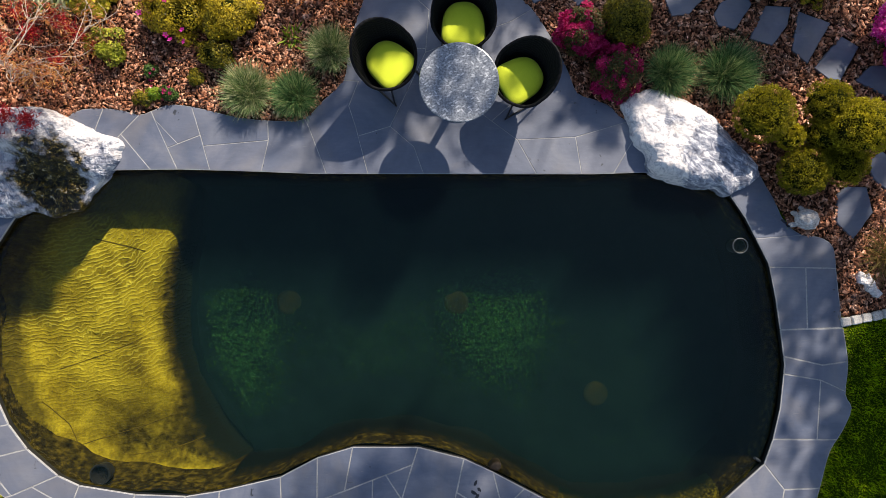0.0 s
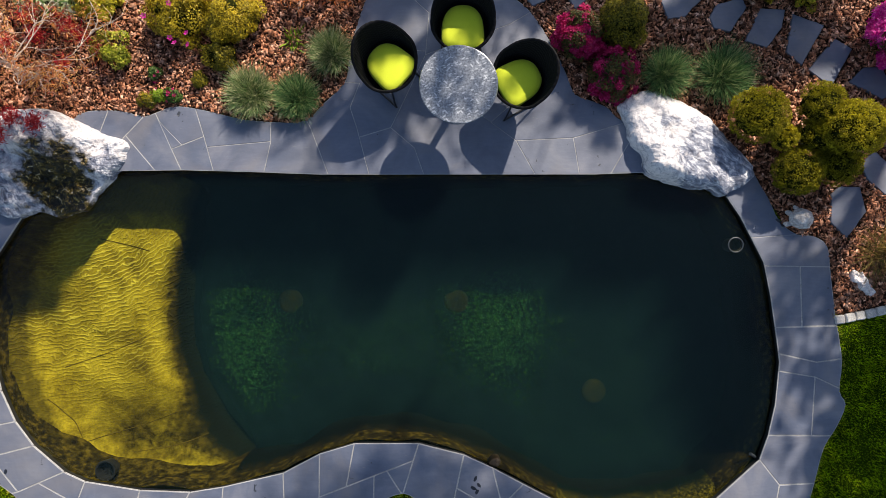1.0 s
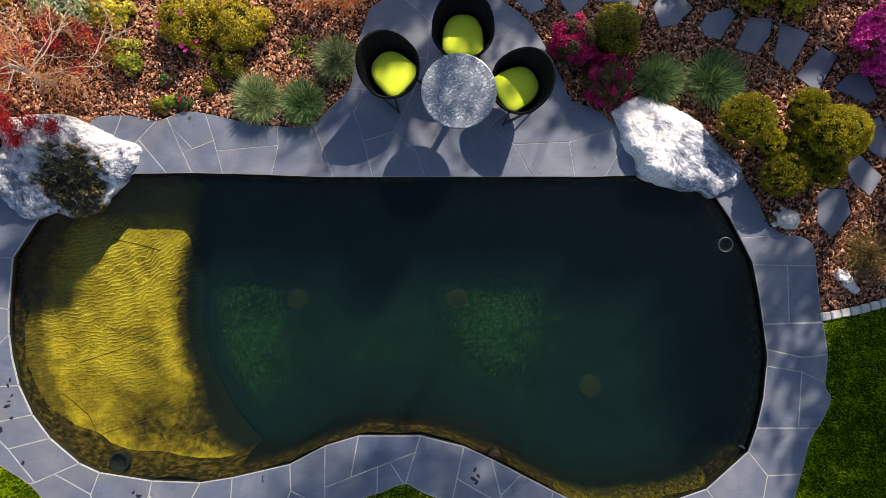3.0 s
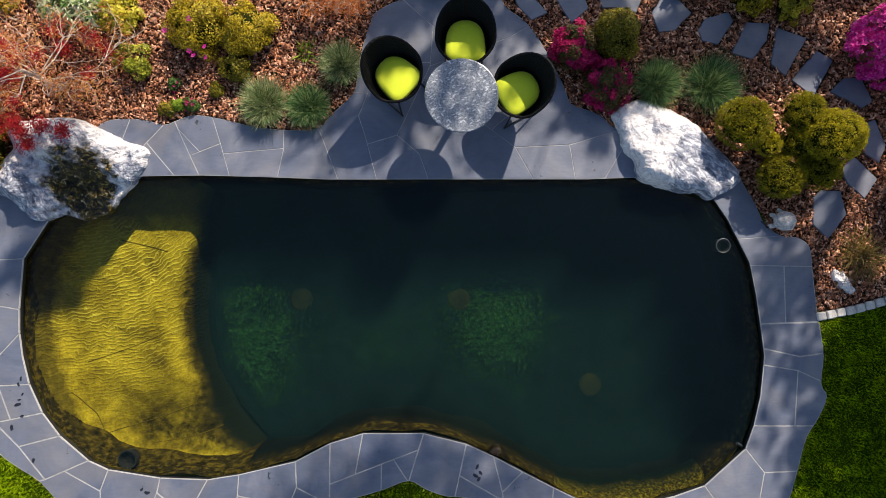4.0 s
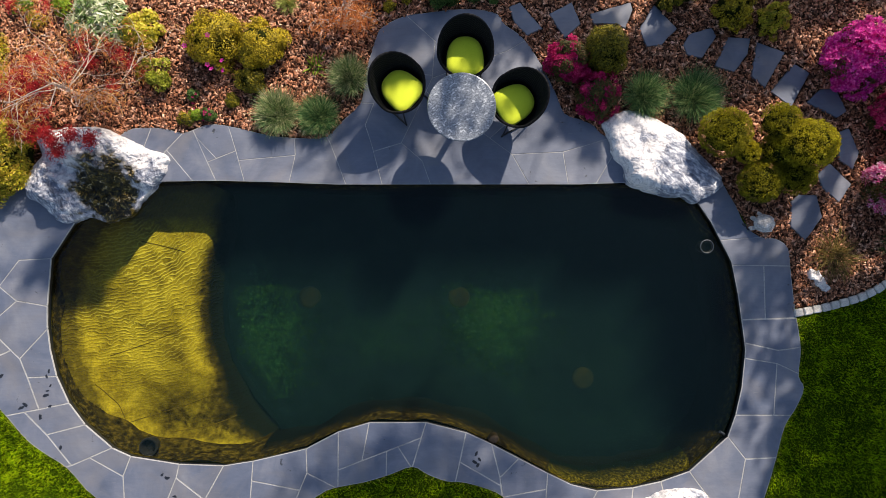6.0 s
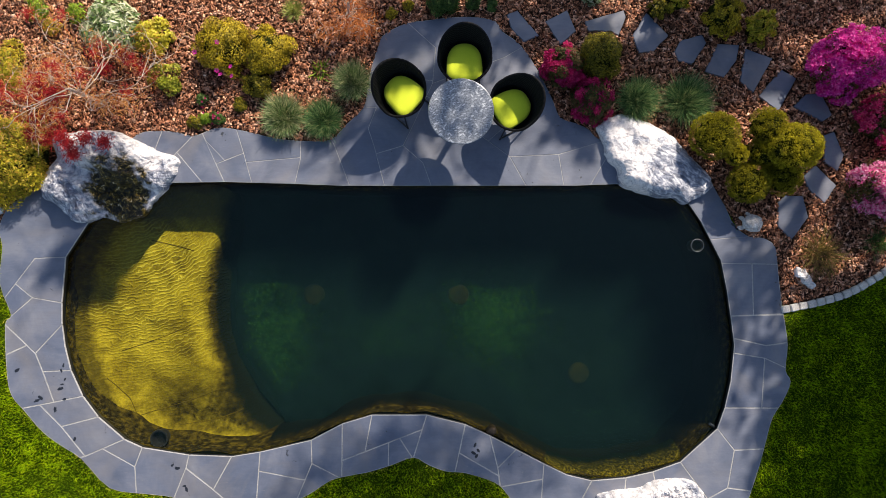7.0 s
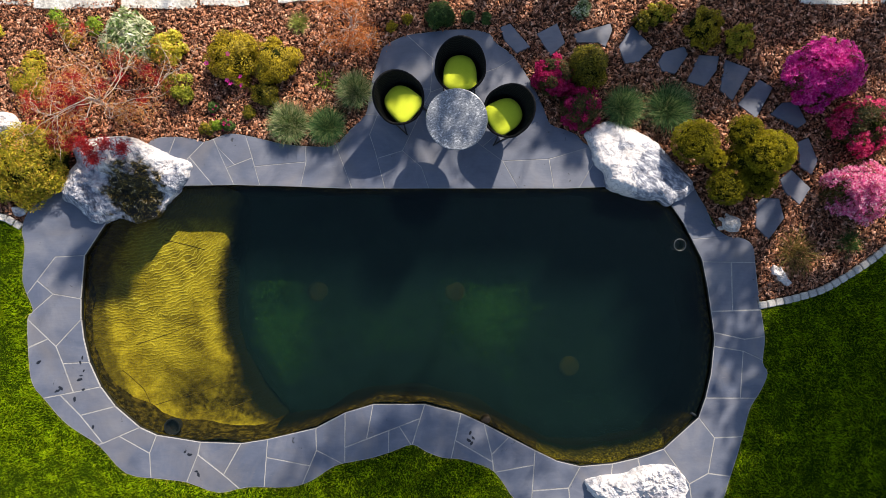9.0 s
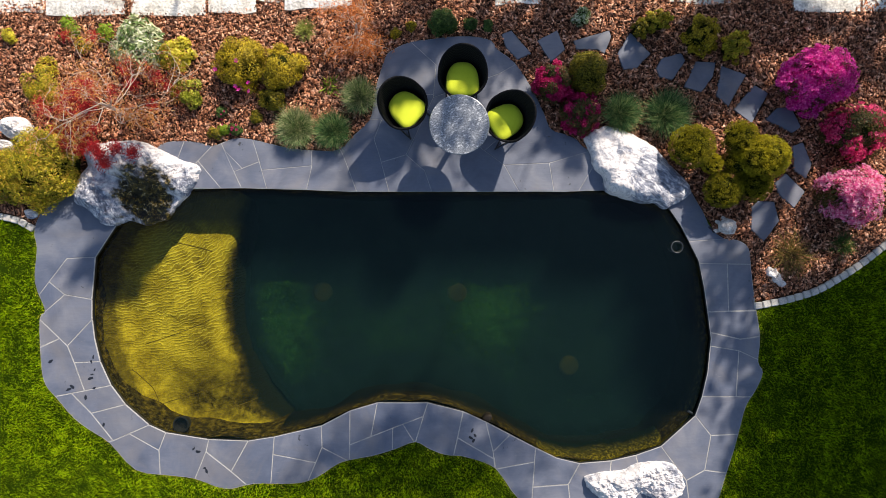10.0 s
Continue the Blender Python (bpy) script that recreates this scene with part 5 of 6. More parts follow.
PETAL_FACES = []
FLOWER = []
for k in range(5):
    a = k * math.tau / 5
    for r, da, z in ((0.05, 0, 0.0), (0.42, -0.5, 0.16), (0.60, 0, 0.22), (0.42, 0.5, 0.16)):
        FLOWER.append((r * math.cos(a + da), r * math.sin(a + da), z))
    PETAL_FACES.append((4 * k, 4 * k + 1, 4 * k + 2, 4 * k + 3))


def blades(name, roots, ways, length, droop, width, material, parent=None, label=""):
    """Grass blades: each a bent, tapering strip from its root along its way, sinking by droop."""
    n = len(roots)
    ways = ways / np.linalg.norm(ways, axis=1)[:, None]
    side = np.cross(ways, np.array([[0, 0, 1.0]]) + rng.normal(0, 0.3, (n, 3)))
    side /= np.linalg.norm(side, axis=1)[:, None]
    rows = []
    for t, w in ((0.0, 0.8), (0.55, 1.0), (1.0, 0.12)):
        p = roots + ways * (length * t)[:, None]
        p[:, 2] -= droop * length * t * t
        rows += [p - side * (width * w / 2)[:, None], p + side * (width * w / 2)[:, None]]
    co = np.stack(rows, axis=1).reshape(-1, 3)
    idx = (np.array([(0, 1, 3, 2), (2, 3, 5, 4)])[None] + (np.arange(n) * 6)[:, None, None]).reshape(-1)
    me = bpy.data.meshes.new(name)
    me.vertices.add(len(co))
    me.vertices.foreach_set("co", co.ravel())
    me.loops.add(len(idx))
    me.loops.foreach_set("vertex_index", idx.astype(np.int32))
    me.polygons.add(len(idx) // 4)
    me.polygons.foreach_set("loop_start", np.arange(0, len(idx), 4, dtype=np.int32))
    me.update(calc_edges=True)
    return link_mesh(name, me, material, parent, label)


def crown_points(n, size, clumps, tight, low=-0.15, even=0.70, deep=0.35, skin=0.86):
    """Points and outward ways on a lumpy dome of the given half sizes, gathered in clumps."""
    c = rng.normal(size=(clumps, 3))
    c /= np.linalg.norm(c, axis=1)[:, None]
    c[:, 2] = np.where(c[:, 2] < low, -c[:, 2], c[:, 2])
    grow = rng.uniform(even, 1.07 if even < 0.9 else 1.0, clumps)
    pick = rng.integers(0, clumps, n)
    d = c[pick] + rng.normal(0, tight, (n, 3))
    d /= np.linalg.norm(d, axis=1)[:, None]
    near = 1 - deep * np.clip(np.linalg.norm(d - c[pick], axis=1) / (2.2 * tight), 0, 1) ** 2
    r = grow[pick] * near * rng.uniform(skin, 1.0, n)
    return d * r[:, None] * np.array(size), d


BARK = surface("shrub_bark", [(0.10, 0.07, 0.05), (0.2, 0.15, 0.11)], 12, 80, 0.9, 0.6)
GREY_BARK = surface("pale_maple_bark", [(0.42, 0.32, 0.25), (0.68, 0.56, 0.45)], 12, 80, 0.85, 0.5)
CORE = surface("shaded_core", [(0.012, 0.016, 0.004), (0.03, 0.034, 0.008)], 20, 80, 0.95, 0.8, 0.02, gloss=0.0)
OLIVE = leaf_surface("olive_leaf", [(0.06, 0.052, 0.004), (0.30, 0.225, 0.009), (0.50, 0.375, 0.018), (0.68, 0.52, 0.035)])
OLIVE_DARK = leaf_surface("dark_olive_leaf", [(0.03, 0.038, 0.004), (0.19, 0.165, 0.010), (0.36, 0.28, 0.016)])
OLIVE_GOLD = leaf_surface("golden_olive_leaf", [(0.09, 0.10, 0.008), (0.28, 0.27, 0.010), (0.50, 0.43, 0.018), (0.66, 0.52, 0.05), (0.55, 0.30, 0.04)])
GOLD = leaf_surface("golden_leaf", [(0.34, 0.30, 0.015), (0.60, 0.52, 0.03), (0.74, 0.65, 0.10)])
GREEN = leaf_surface("green_leaf", [(0.03, 0.07, 0.014), (0.06, 0.125, 0.024), (0.13, 0.19, 0.04)])
FRESH = leaf_surface("fresh_green_leaf", [(0.12, 0.22, 0.01), (0.24, 0.36, 0.02), (0.36, 0.45, 0.04)])
SILVER = leaf_surface("silver_leaf", [(0.05, 0.12, 0.02), (0.20, 0.29, 0.09), (0.62, 0.64, 0.40), (0.90, 0.88, 0.70)])
THUJA = leaf_surface("thuja_spray", [(0.09, 0.085, 0.004), (0.25, 0.22, 0.007), (0.46, 0.40, 0.014)], 0.4, 0.6)
THUJA_GOLD = leaf_surface("golden_thuja_spray", [(0.16, 0.14, 0.006), (0.42, 0.36, 0.012), (0.66, 0.56, 0.03)], 0.4, 0.6)
FESCUE = leaf_surface("blue_fescue", [(0.012, 0.04, 0.016), (0.045, 0.12, 0.042), (0.11, 0.23, 0.08), (0.24, 0.36, 0.13), (0.46, 0.48, 0.22)], 0.25, 0.6, 0.15)
FESCUE_PALE = leaf_surface("pale_tipped_fescue", [(0.02, 0.055, 0.016), (0.08, 0.17, 0.05), (0.24, 0.34, 0.12), (0.50, 0.52, 0.26), (0.72, 0.66, 0.40)], 0.25, 0.6, 0.15)
RED_LEAF = leaf_surface("red_maple_leaf", [(0.20, 0.006, 0.014), (0.44, 0.016, 0.026), (0.66, 0.06, 0.05)], see_through=0.45)
RUST_LEAF = leaf_surface("rust_maple_leaf", [(0.50, 0.15, 0.03), (0.74, 0.32, 0.08), (0.80, 0.50, 0.20), (0.56, 0.08, 0.04)], see_through=0.45)
MAGENTA = leaf_surface("magenta_petal", [(0.58, 0.008, 0.27), (0.84, 0.025, 0.42), (0.97, 0.18, 0.60)], 0.2, see_through=0.5)
CRIMSON = leaf_surface("crimson_pink_petal", [(0.30, 0.003, 0.055), (0.50, 0.007, 0.115), (0.68, 0.04, 0.22)], 0.2, see_through=0.5)
PALE_PINK = leaf_surface("pale_pink_petal", [(0.70, 0.07, 0.30), (0.88, 0.24, 0.48), (0.96, 0.70, 0.78)], 0.2, see_through=0.5)
ROSE_RED = leaf_surface("rose_red_petal", [(0.52, 0.010, 0.11), (0.80, 0.035, 0.20), (0.95, 0.16, 0.34)], 0.2, see_through=0.5)
YELLOW_GREEN = leaf_surface("yellow_green_leaf", [(0.09, 0.12, 0.008), (0.30, 0.33, 0.018), (0.66, 0.60, 0.09)])
AZALEA_LEAF = leaf_surface("dark_azalea_leaf", [(0.018, 0.030, 0.006), (0.055, 0.065, 0.012), (0.13, 0.10, 0.025), (0.16, 0.05, 0.025)])
BRONZE_GRASS = leaf_surface("bronze_sedge", [(0.08, 0.075, 0.015), (0.20, 0.145, 0.035), (0.36, 0.22, 0.07)])


def stems(parent, size, n, seed):
    rr = random.Random(seed)
    bm = bmesh.new()
    for k in range(n):
        a = math.tau * k / n + rr.uniform(-0.3, 0.3)
        r = rr.uniform(0.3, 0.7)
        tip = Vector((size[0] * r * math.cos(a), size[1] * r * math.sin(a), size[2] * rr.uniform(0.5, 0.85)))
        mid = tip * 0.5 + Vector((rr.uniform(-0.03, 0.03), rr.uniform(-0.03, 0.03), 0.03))
        tube(bm, [(0, 0, -0.05), mid, tip], [0.014, 0.010, 0.005], 6)
    part("stem_cluster", bm, BARK, parent)


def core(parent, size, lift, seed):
    """A solid dark body added to stand for the shaded inside of a shrub."""
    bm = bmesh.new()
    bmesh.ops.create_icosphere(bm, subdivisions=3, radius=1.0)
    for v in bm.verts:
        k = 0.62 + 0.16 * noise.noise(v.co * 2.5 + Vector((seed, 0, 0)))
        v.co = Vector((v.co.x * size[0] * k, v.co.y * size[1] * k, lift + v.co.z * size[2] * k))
    part("dark_core", bm, CORE, parent)


def shrub(name, label, place, size, leaf, kind, n, seed, category="shrub", clumps=40, tight=0.22, flowers=None, group="", lift=0.35, leaf_fold=0.12, inner=True, stand=0.3):
    """A rounded shrub: stems, a dark inside, leaves in clumps and, where it blooms, flowers."""
    global rng
    rng = np.random.default_rng(seed)
    ob = thing(name, (*place, -0.02), label, category, group)
    stems(ob, size, 7, seed)
    z0 = size[2] * lift
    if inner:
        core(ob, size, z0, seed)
    n = int(n * 1.8)
    p, d = crown_points(n, size, clumps, tight * 1.05)
    p[:, 2] = np.maximum(p[:, 2] + z0, 0.02)
    up = d + rng.normal(0, 0.45, (n, 3)) + np.array([0, 0, stand])
    many("foliage", leaf_kind(1.0, leaf[1], leaf_fold), [(0, 1, 2, 3)], facing(up, rng.uniform(0, 6.3, n), rng.uniform(0.65, 1.25, n) * leaf[0]), p, kind, ob)
    if flowers:
        material, m, big, where = flowers
        fp, fd = crown_points(m, size, max(6, int(clumps * where)), tight * 0.9)
        fp[:, 2] = np.maximum(fp[:, 2] + z0, 0.03)
        fp += fd * 0.012
        if m < 30:
            bloom = None
            for q, w in zip(fp, facing(fd + np.array([0, 0, 0.3]), rng.uniform(0, 6.3, m), rng.uniform(0.8, 1.2, m) * big)):
                if bloom is None:
                    bloom = many("flower", FLOWER, PETAL_FACES, np.eye(3)[None], np.zeros((1, 3)), material, ob)
                else:
                    bloom = new("flower", bloom.data)
                    bloom.parent = ob
                bloom.matrix_local = Matrix.Translation(q) @ Matrix(w.tolist()).to_4x4()
            return ob
        many("blossom", FLOWER, PETAL_FACES, facing(fd + rng.normal(0, 0.35, (m, 3)) + np.array([0, 0, 0.55]), rng.uniform(0, 6.3, m), rng.uniform(0.7, 1.2, m) * big), fp, material, ob)["kind"] = "stuff"
    return ob


# olive and golden dwarf azaleas of the sunny bed
blooming = shrub("azalea_shrub", "olive green dwarf azalea with a few pink blooms", (-2.92, 2.66), (0.42, 0.42, 0.40), (0.026, 0.5), OLIVE, 8600, 31, group="olive shrubs", lift=0.25)
bloom = many("flower", FLOWER, PETAL_FACES, np.eye(3)[None], np.zeros((1, 3)), MAGENTA, blooming, "magenta-pink bloom")
for n_bloom, (x, y, z) in enumerate(((-2.90, 2.24, 0.32), (-2.75, 2.33, 0.36), (-2.76, 2.23, 0.30), (-2.86, 2.59, 0.52), (-2.94, 2.29, 0.34), (-3.22, 2.52, 0.36))):
    if n_bloom:
        bloom = new("flower", bloom.data)
        bloom.parent = blooming
    bloom.matrix_local = pose(x + 2.92, y - 2.66, z, -25, 10 * (n_bloom % 3) - 10, 50 * n_bloom) @ Matrix.Scale(0.058, 4)
shrub("azalea_shrub", "rounded olive green dwarf azalea on bark mulch", (-2.33, 2.59), (0.40, 0.39, 0.42), (0.026, 0.5), OLIVE, 8600, 32, group="olive shrubs", lift=0.25)
shrub("azalea_shrub", "low dark olive azalea with sparse leaves", (-2.49, 2.17), (0.27, 0.20, 0.22), (0.026, 0.5), OLIVE_DARK, 2200, 33, group="olive shrubs")
shrub("azalea_shrub", "small open yellow-green azalea on bark mulch", (-3.69, 2.26), (0.27, 0.25, 0.24), (0.042, 0.45), YELLOW_GREEN, 950, 34, clumps=24, group="olive shrubs", inner=False)
shrub("golden_shrub", "bright golden-leaved low shrub on mulch", (-3.85, 2.81), (0.30, 0.28, 0.28), (0.05, 0.5), GOLD, 1800, 35, clumps=26, group="olive shrubs")
silver = shrub("silver_shrub", "silvery grey-green shrub with long narrow leaves", (-4.39, 2.90), (0.44, 0.48, 0.38), (0.12, 0.22), SILVER, 1300, 36, clumps=34, tight=0.28, inner=False, lift=0.2)
for spec in (((-5.43, 3.20), 0.20, 51, FRESH), ((-4.93, 3.15), 0.17, 52, FRESH), ((-6.34, 3.10), 0.13, 53, GOLD), ((-5.25, 2.95), 0.15, 54, OLIVE), ((0.38, 3.28), 0.12, 55, GREEN), ((0.63, 3.25), 0.11, 56, GREEN), ((-0.48, 3.25), 0.09, 57, OLIVE), ((-0.71, 3.15), 0.09, 58, OLIVE), ((-2.75, 1.92), 0.12, 59, OLIVE_DARK), ((-3.34, 1.69), 0.12, 60, OLIVE_DARK)):
    shrub("perennial", "small leafy green perennial in bark mulch", spec[0], (spec[1], spec[1], spec[1] * 0.9), (0.045, 0.35), spec[3], 300, spec[2], "plant", 14, 0.3, group="small perennials", inner=False)
shrub("perennial", "small green perennial with a few pink flowers", (-3.05, 1.75), (0.12, 0.11, 0.1), (0.035, 0.4), GREEN, 260, 61, "plant", 12, 0.3, (CRIMSON, 14, 0.032, 0.3), "small perennials", inner=False)
shrub("perennial", "small green perennial with a few pink flowers", (-3.22, 1.75), (0.12, 0.10, 0.1), (0.035, 0.4), FRESH, 260, 62, "plant", 12, 0.3, (CRIMSON, 8, 0.032, 0.3), "small perennials", inner=False)
shrub("perennial", "small dark green perennial in bark mulch", (-3.26, 1.98), (0.12, 0.12, 0.1), (0.035, 0.4), GREEN, 260, 68, "plant", 12, 0.3, (CRIMSON, 5, 0.030, 0.3), "small perennials", inner=False)
shrub("perennial", "pale green cushion plant in bark mulch", (2.00, 3.37), (0.16, 0.16, 0.13), (0.04, 0.5), SILVER, 500, 63, "plant", 14, 0.3, group="small perennials")
shrub("juniper", "spreading dark green juniper beside terrace", (-0.03, 3.28), (0.24, 0.22, 0.2), (0.06, 0.18), GREEN, 1600, 64, clumps=24, tight=0.3)
shrub("spreading_shrub", "wide olive-gold shrub with long feathery shoots", (-5.73, 1.15), (0.70, 0.66, 0.48), (0.042, 0.3), OLIVE_GOLD, 15000, 65, clumps=70, tight=0.2, lift=0.2)
shrub("spreading_shrub", "olive-gold shrub with feathery shoots", (-6.27, 1.06), (0.38, 0.44, 0.38), (0.042, 0.3), OLIVE_GOLD, 4600, 66, clumps=40, tight=0.2, lift=0.2)
shrub("spreading_shrub", "olive-gold shrub with feathery shoots", (-5.80, 2.40), (0.34, 0.40, 0.3), (0.042, 0.3), OLIVE_GOLD, 2400, 67, clumps=30, tight=0.22, lift=0.2, inner=False)
# shrubs of the path bed
shrub("azalea_shrub", "rounded olive azalea beside pink azaleas", (2.07, 2.51), (0.34, 0.36, 0.45), (0.026, 0.5), OLIVE_DARK, 7600, 71, group="olive shrubs", lift=0.3)
shrub("azalea_shrub", "small golden olive shrub at path", (3.06, 3.29), (0.30, 0.16, 0.24), (0.042, 0.4), OLIVE_GOLD, 1500, 72, tight=0.13, group="olive shrubs")
shrub("azalea_shrub", "small golden olive shrub at path", (2.85, 3.18), (0.17, 0.14, 0.2), (0.036, 0.45), OLIVE_DARK, 700, 73, tight=0.13, group="olive shrubs")
shrub("azalea_shrub", "olive shrub with golden tips beside path", (3.69, 3.08), (0.30, 0.33, 0.34), (0.036, 0.45), OLIVE, 3200, 74, tight=0.13, group="olive shrubs")
shrub("azalea_shrub", "olive shrub with golden tips beside path", (4.18, 2.93), (0.23, 0.27, 0.3), (0.042, 0.4), OLIVE_GOLD, 2200, 75, tight=0.13, group="olive shrubs")
shrub("pink_azalea", "azalea with crimson-pink blooms at terrace edge", (1.56, 2.39), (0.30, 0.33, 0.36), (0.032, 0.45), AZALEA_LEAF, 4200, 81, flowers=(CRIMSON, 1500, 0.040, 0.8), group="azaleas in bloom", lift=0.3)
shrub("pink_azalea", "azalea with crimson-pink blooms beside limestone boulder", (1.95, 1.96), (0.31, 0.33, 0.34), (0.032, 0.45), AZALEA_LEAF, 4200, 82, flowers=(CRIMSON, 1500, 0.040, 0.8), group="azaleas in bloom", lift=0.3)
shrub("magenta_azalea", "large round azalea covered with magenta blooms", (5.27, 2.41), (0.53, 0.51, 0.55), (0.03, 0.45), AZALEA_LEAF, 3000, 83, flowers=(MAGENTA, 4200, 0.055, 2.2), group="azaleas in bloom", lift=0.3)
shrub("red_azalea", "open azalea with crimson-pink blooms", (5.89, 1.67), (0.52, 0.42, 0.42), (0.034, 0.45), AZALEA_LEAF, 4200, 84, flowers=(ROSE_RED, 1000, 0.055, 0.8), group="azaleas in bloom", lift=0.3)
shrub("pale_azalea", "round azalea covered with pale pink blooms", (5.78, 0.76), (0.49, 0.48, 0.5), (0.03, 0.45), AZALEA_LEAF, 2600, 85, flowers=(PALE_PINK, 3200, 0.052, 1.8), group="azaleas in bloom", lift=0.3)


# blue fescue tufts and other grasses
def grass_tuft(name, label, place, r, n, material, seed, droop=0.45, width=0.005, group="", rise=0.95, category="grass", long=1.0):
    global rng
    rng = np.random.default_rng(seed)
    ob = thing(name, (*place, -0.02), label, category, group)
    a = rng.uniform(0, math.tau, n)
    out = rng.uniform(0.0, 1.3, n) ** 0.8
    ways = np.c_[np.cos(a) * out, np.sin(a) * out, np.full(n, rise) + rng.normal(0, 0.15, n)] + rng.normal(0, 0.12, (n, 3))
    b, q = rng.uniform(0, math.tau, n), np.sqrt(rng.uniform(0, 1, n)) * r * 0.3
    roots = np.c_[np.cos(b) * q + np.cos(a) * out * r * 0.12, np.sin(b) * q + np.sin(a) * out * r * 0.12, np.zeros(n)]
    blades("tuft", roots, ways, rng.uniform(0.5, 1.12, n) * r * 1.02 * long, droop * rng.uniform(0.4, 1.5, n), np.full(n, width) * rng.uniform(0.7, 1.3, n), material, ob)["kind"] = "stuff"
    return ob


for (x, y), r, seed in (((-2.15, 1.75), 0.35, 1), ((-1.62, 1.71), 0.32, 2), ((-1.23, 2.22), 0.31, 3), ((2.58, 1.98), 0.34, 4), ((3.23, 1.96), 0.40, 5)):
    grass_tuft("fescue_tuft", "dense blue-green fescue tuft in bark mulch", (x, y), r * 0.90, 7200, FESCUE_PALE if seed in (1, 3) else FESCUE, seed, 0.38, 0.0048, "fescue tufts", 1.5, long=1.25)
grass_tuft("fescue_tuft", "small yellowish fescue tuft in bark mulch", (-2.03, 3.20), 0.18, 1500, leaf_surface("yellow_fescue", [(0.22, 0.26, 0.05), (0.48, 0.48, 0.14)]), 6, group="fescue tufts")
grass_tuft("sedge", "sparse bronze sedge with drooping blades", (5.07, -0.09), 0.42, 700, BRONZE_GRASS, 7, 0.6, 0.006, rise=0.6)
grass_tuft("sedge", "small dark green grass tuft on mulch", (5.83, 0.07), 0.27, 420, GREEN, 8, 0.55, 0.006)
grass_tuft("day_lily", "young day lily with strap leaves", (-1.67, 2.37), 0.22, 46, FRESH, 9, 0.6, 0.02, category="plant")


# pruned conifer with foliage balls
def ball_conifer():
    global rng
    ob = thing("cloud_conifer", (4.15, 1.22, -0.02), "olive thuja pruned into rounded balls beside path", "conifer")
    c0 = ob.matrix_world.translation
    balls = (((3.47, 1.44), 0.36, 0.40, THUJA), ((4.41, 1.26), 0.36, 0.55, THUJA_GOLD), ((4.13, 1.55), 0.29, 0.42, THUJA), ((3.76, 1.20), 0.17, 0.38, THUJA_GOLD), ((4.13, 1.23), 0.24, 0.35, THUJA), ((3.96, 0.84), 0.31, 0.30, THUJA), ((4.39, 0.90), 0.27, 0.32, THUJA), ((4.27, 1.08), 0.17, 0.30, THUJA))
    bm = bmesh.new()
    tube(bm, [(0, 0, -0.05), (0.02, 0.01, 0.12), (0.0, 0.03, 0.3)], [0.045, 0.04, 0.03], 10)
    part("trunk", bm, BARK, ob)
    for k, ((x, y), r, z, kind) in enumerate(balls):
        rng = np.random.default_rng(200 + k)
        c = np.array((x - c0.x, y - c0.y, z - c0.z - 0.05))
        bm = bmesh.new()
        tube(bm, [(0, 0.02, 0.2), Vector(c) * 0.6 + Vector((0, 0, 0.03)), Vector(c)], [0.022, 0.016, 0.01], 8)
        part("limb", bm, BARK, ob)
        r *= 0.95
        size = (r, r * 0.97, r * 0.82)
        n = int(95000 * r * r) + 1500
        p, d = crown_points(n, size, int(800 * r), 0.085, -0.5, 0.95, 0.22, 0.94)
        ball = many("foliage_ball", leaf_kind(1.0, 0.4), [(0, 1, 2, 3)], facing(np.cross(d, rng.normal(size=(n, 3))) + d * 0.5, rng.uniform(0, 6.3, n), rng.uniform(0.6, 1.2, n) * 0.021), p + c, kind, ob)
        # solid dark ball, added for the shade in gaps between sprays
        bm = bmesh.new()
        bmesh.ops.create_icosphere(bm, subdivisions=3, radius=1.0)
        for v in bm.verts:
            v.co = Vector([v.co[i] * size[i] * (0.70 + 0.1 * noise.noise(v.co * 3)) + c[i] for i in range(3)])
        part("dark_core", bm, CORE, ball)


ball_conifer()


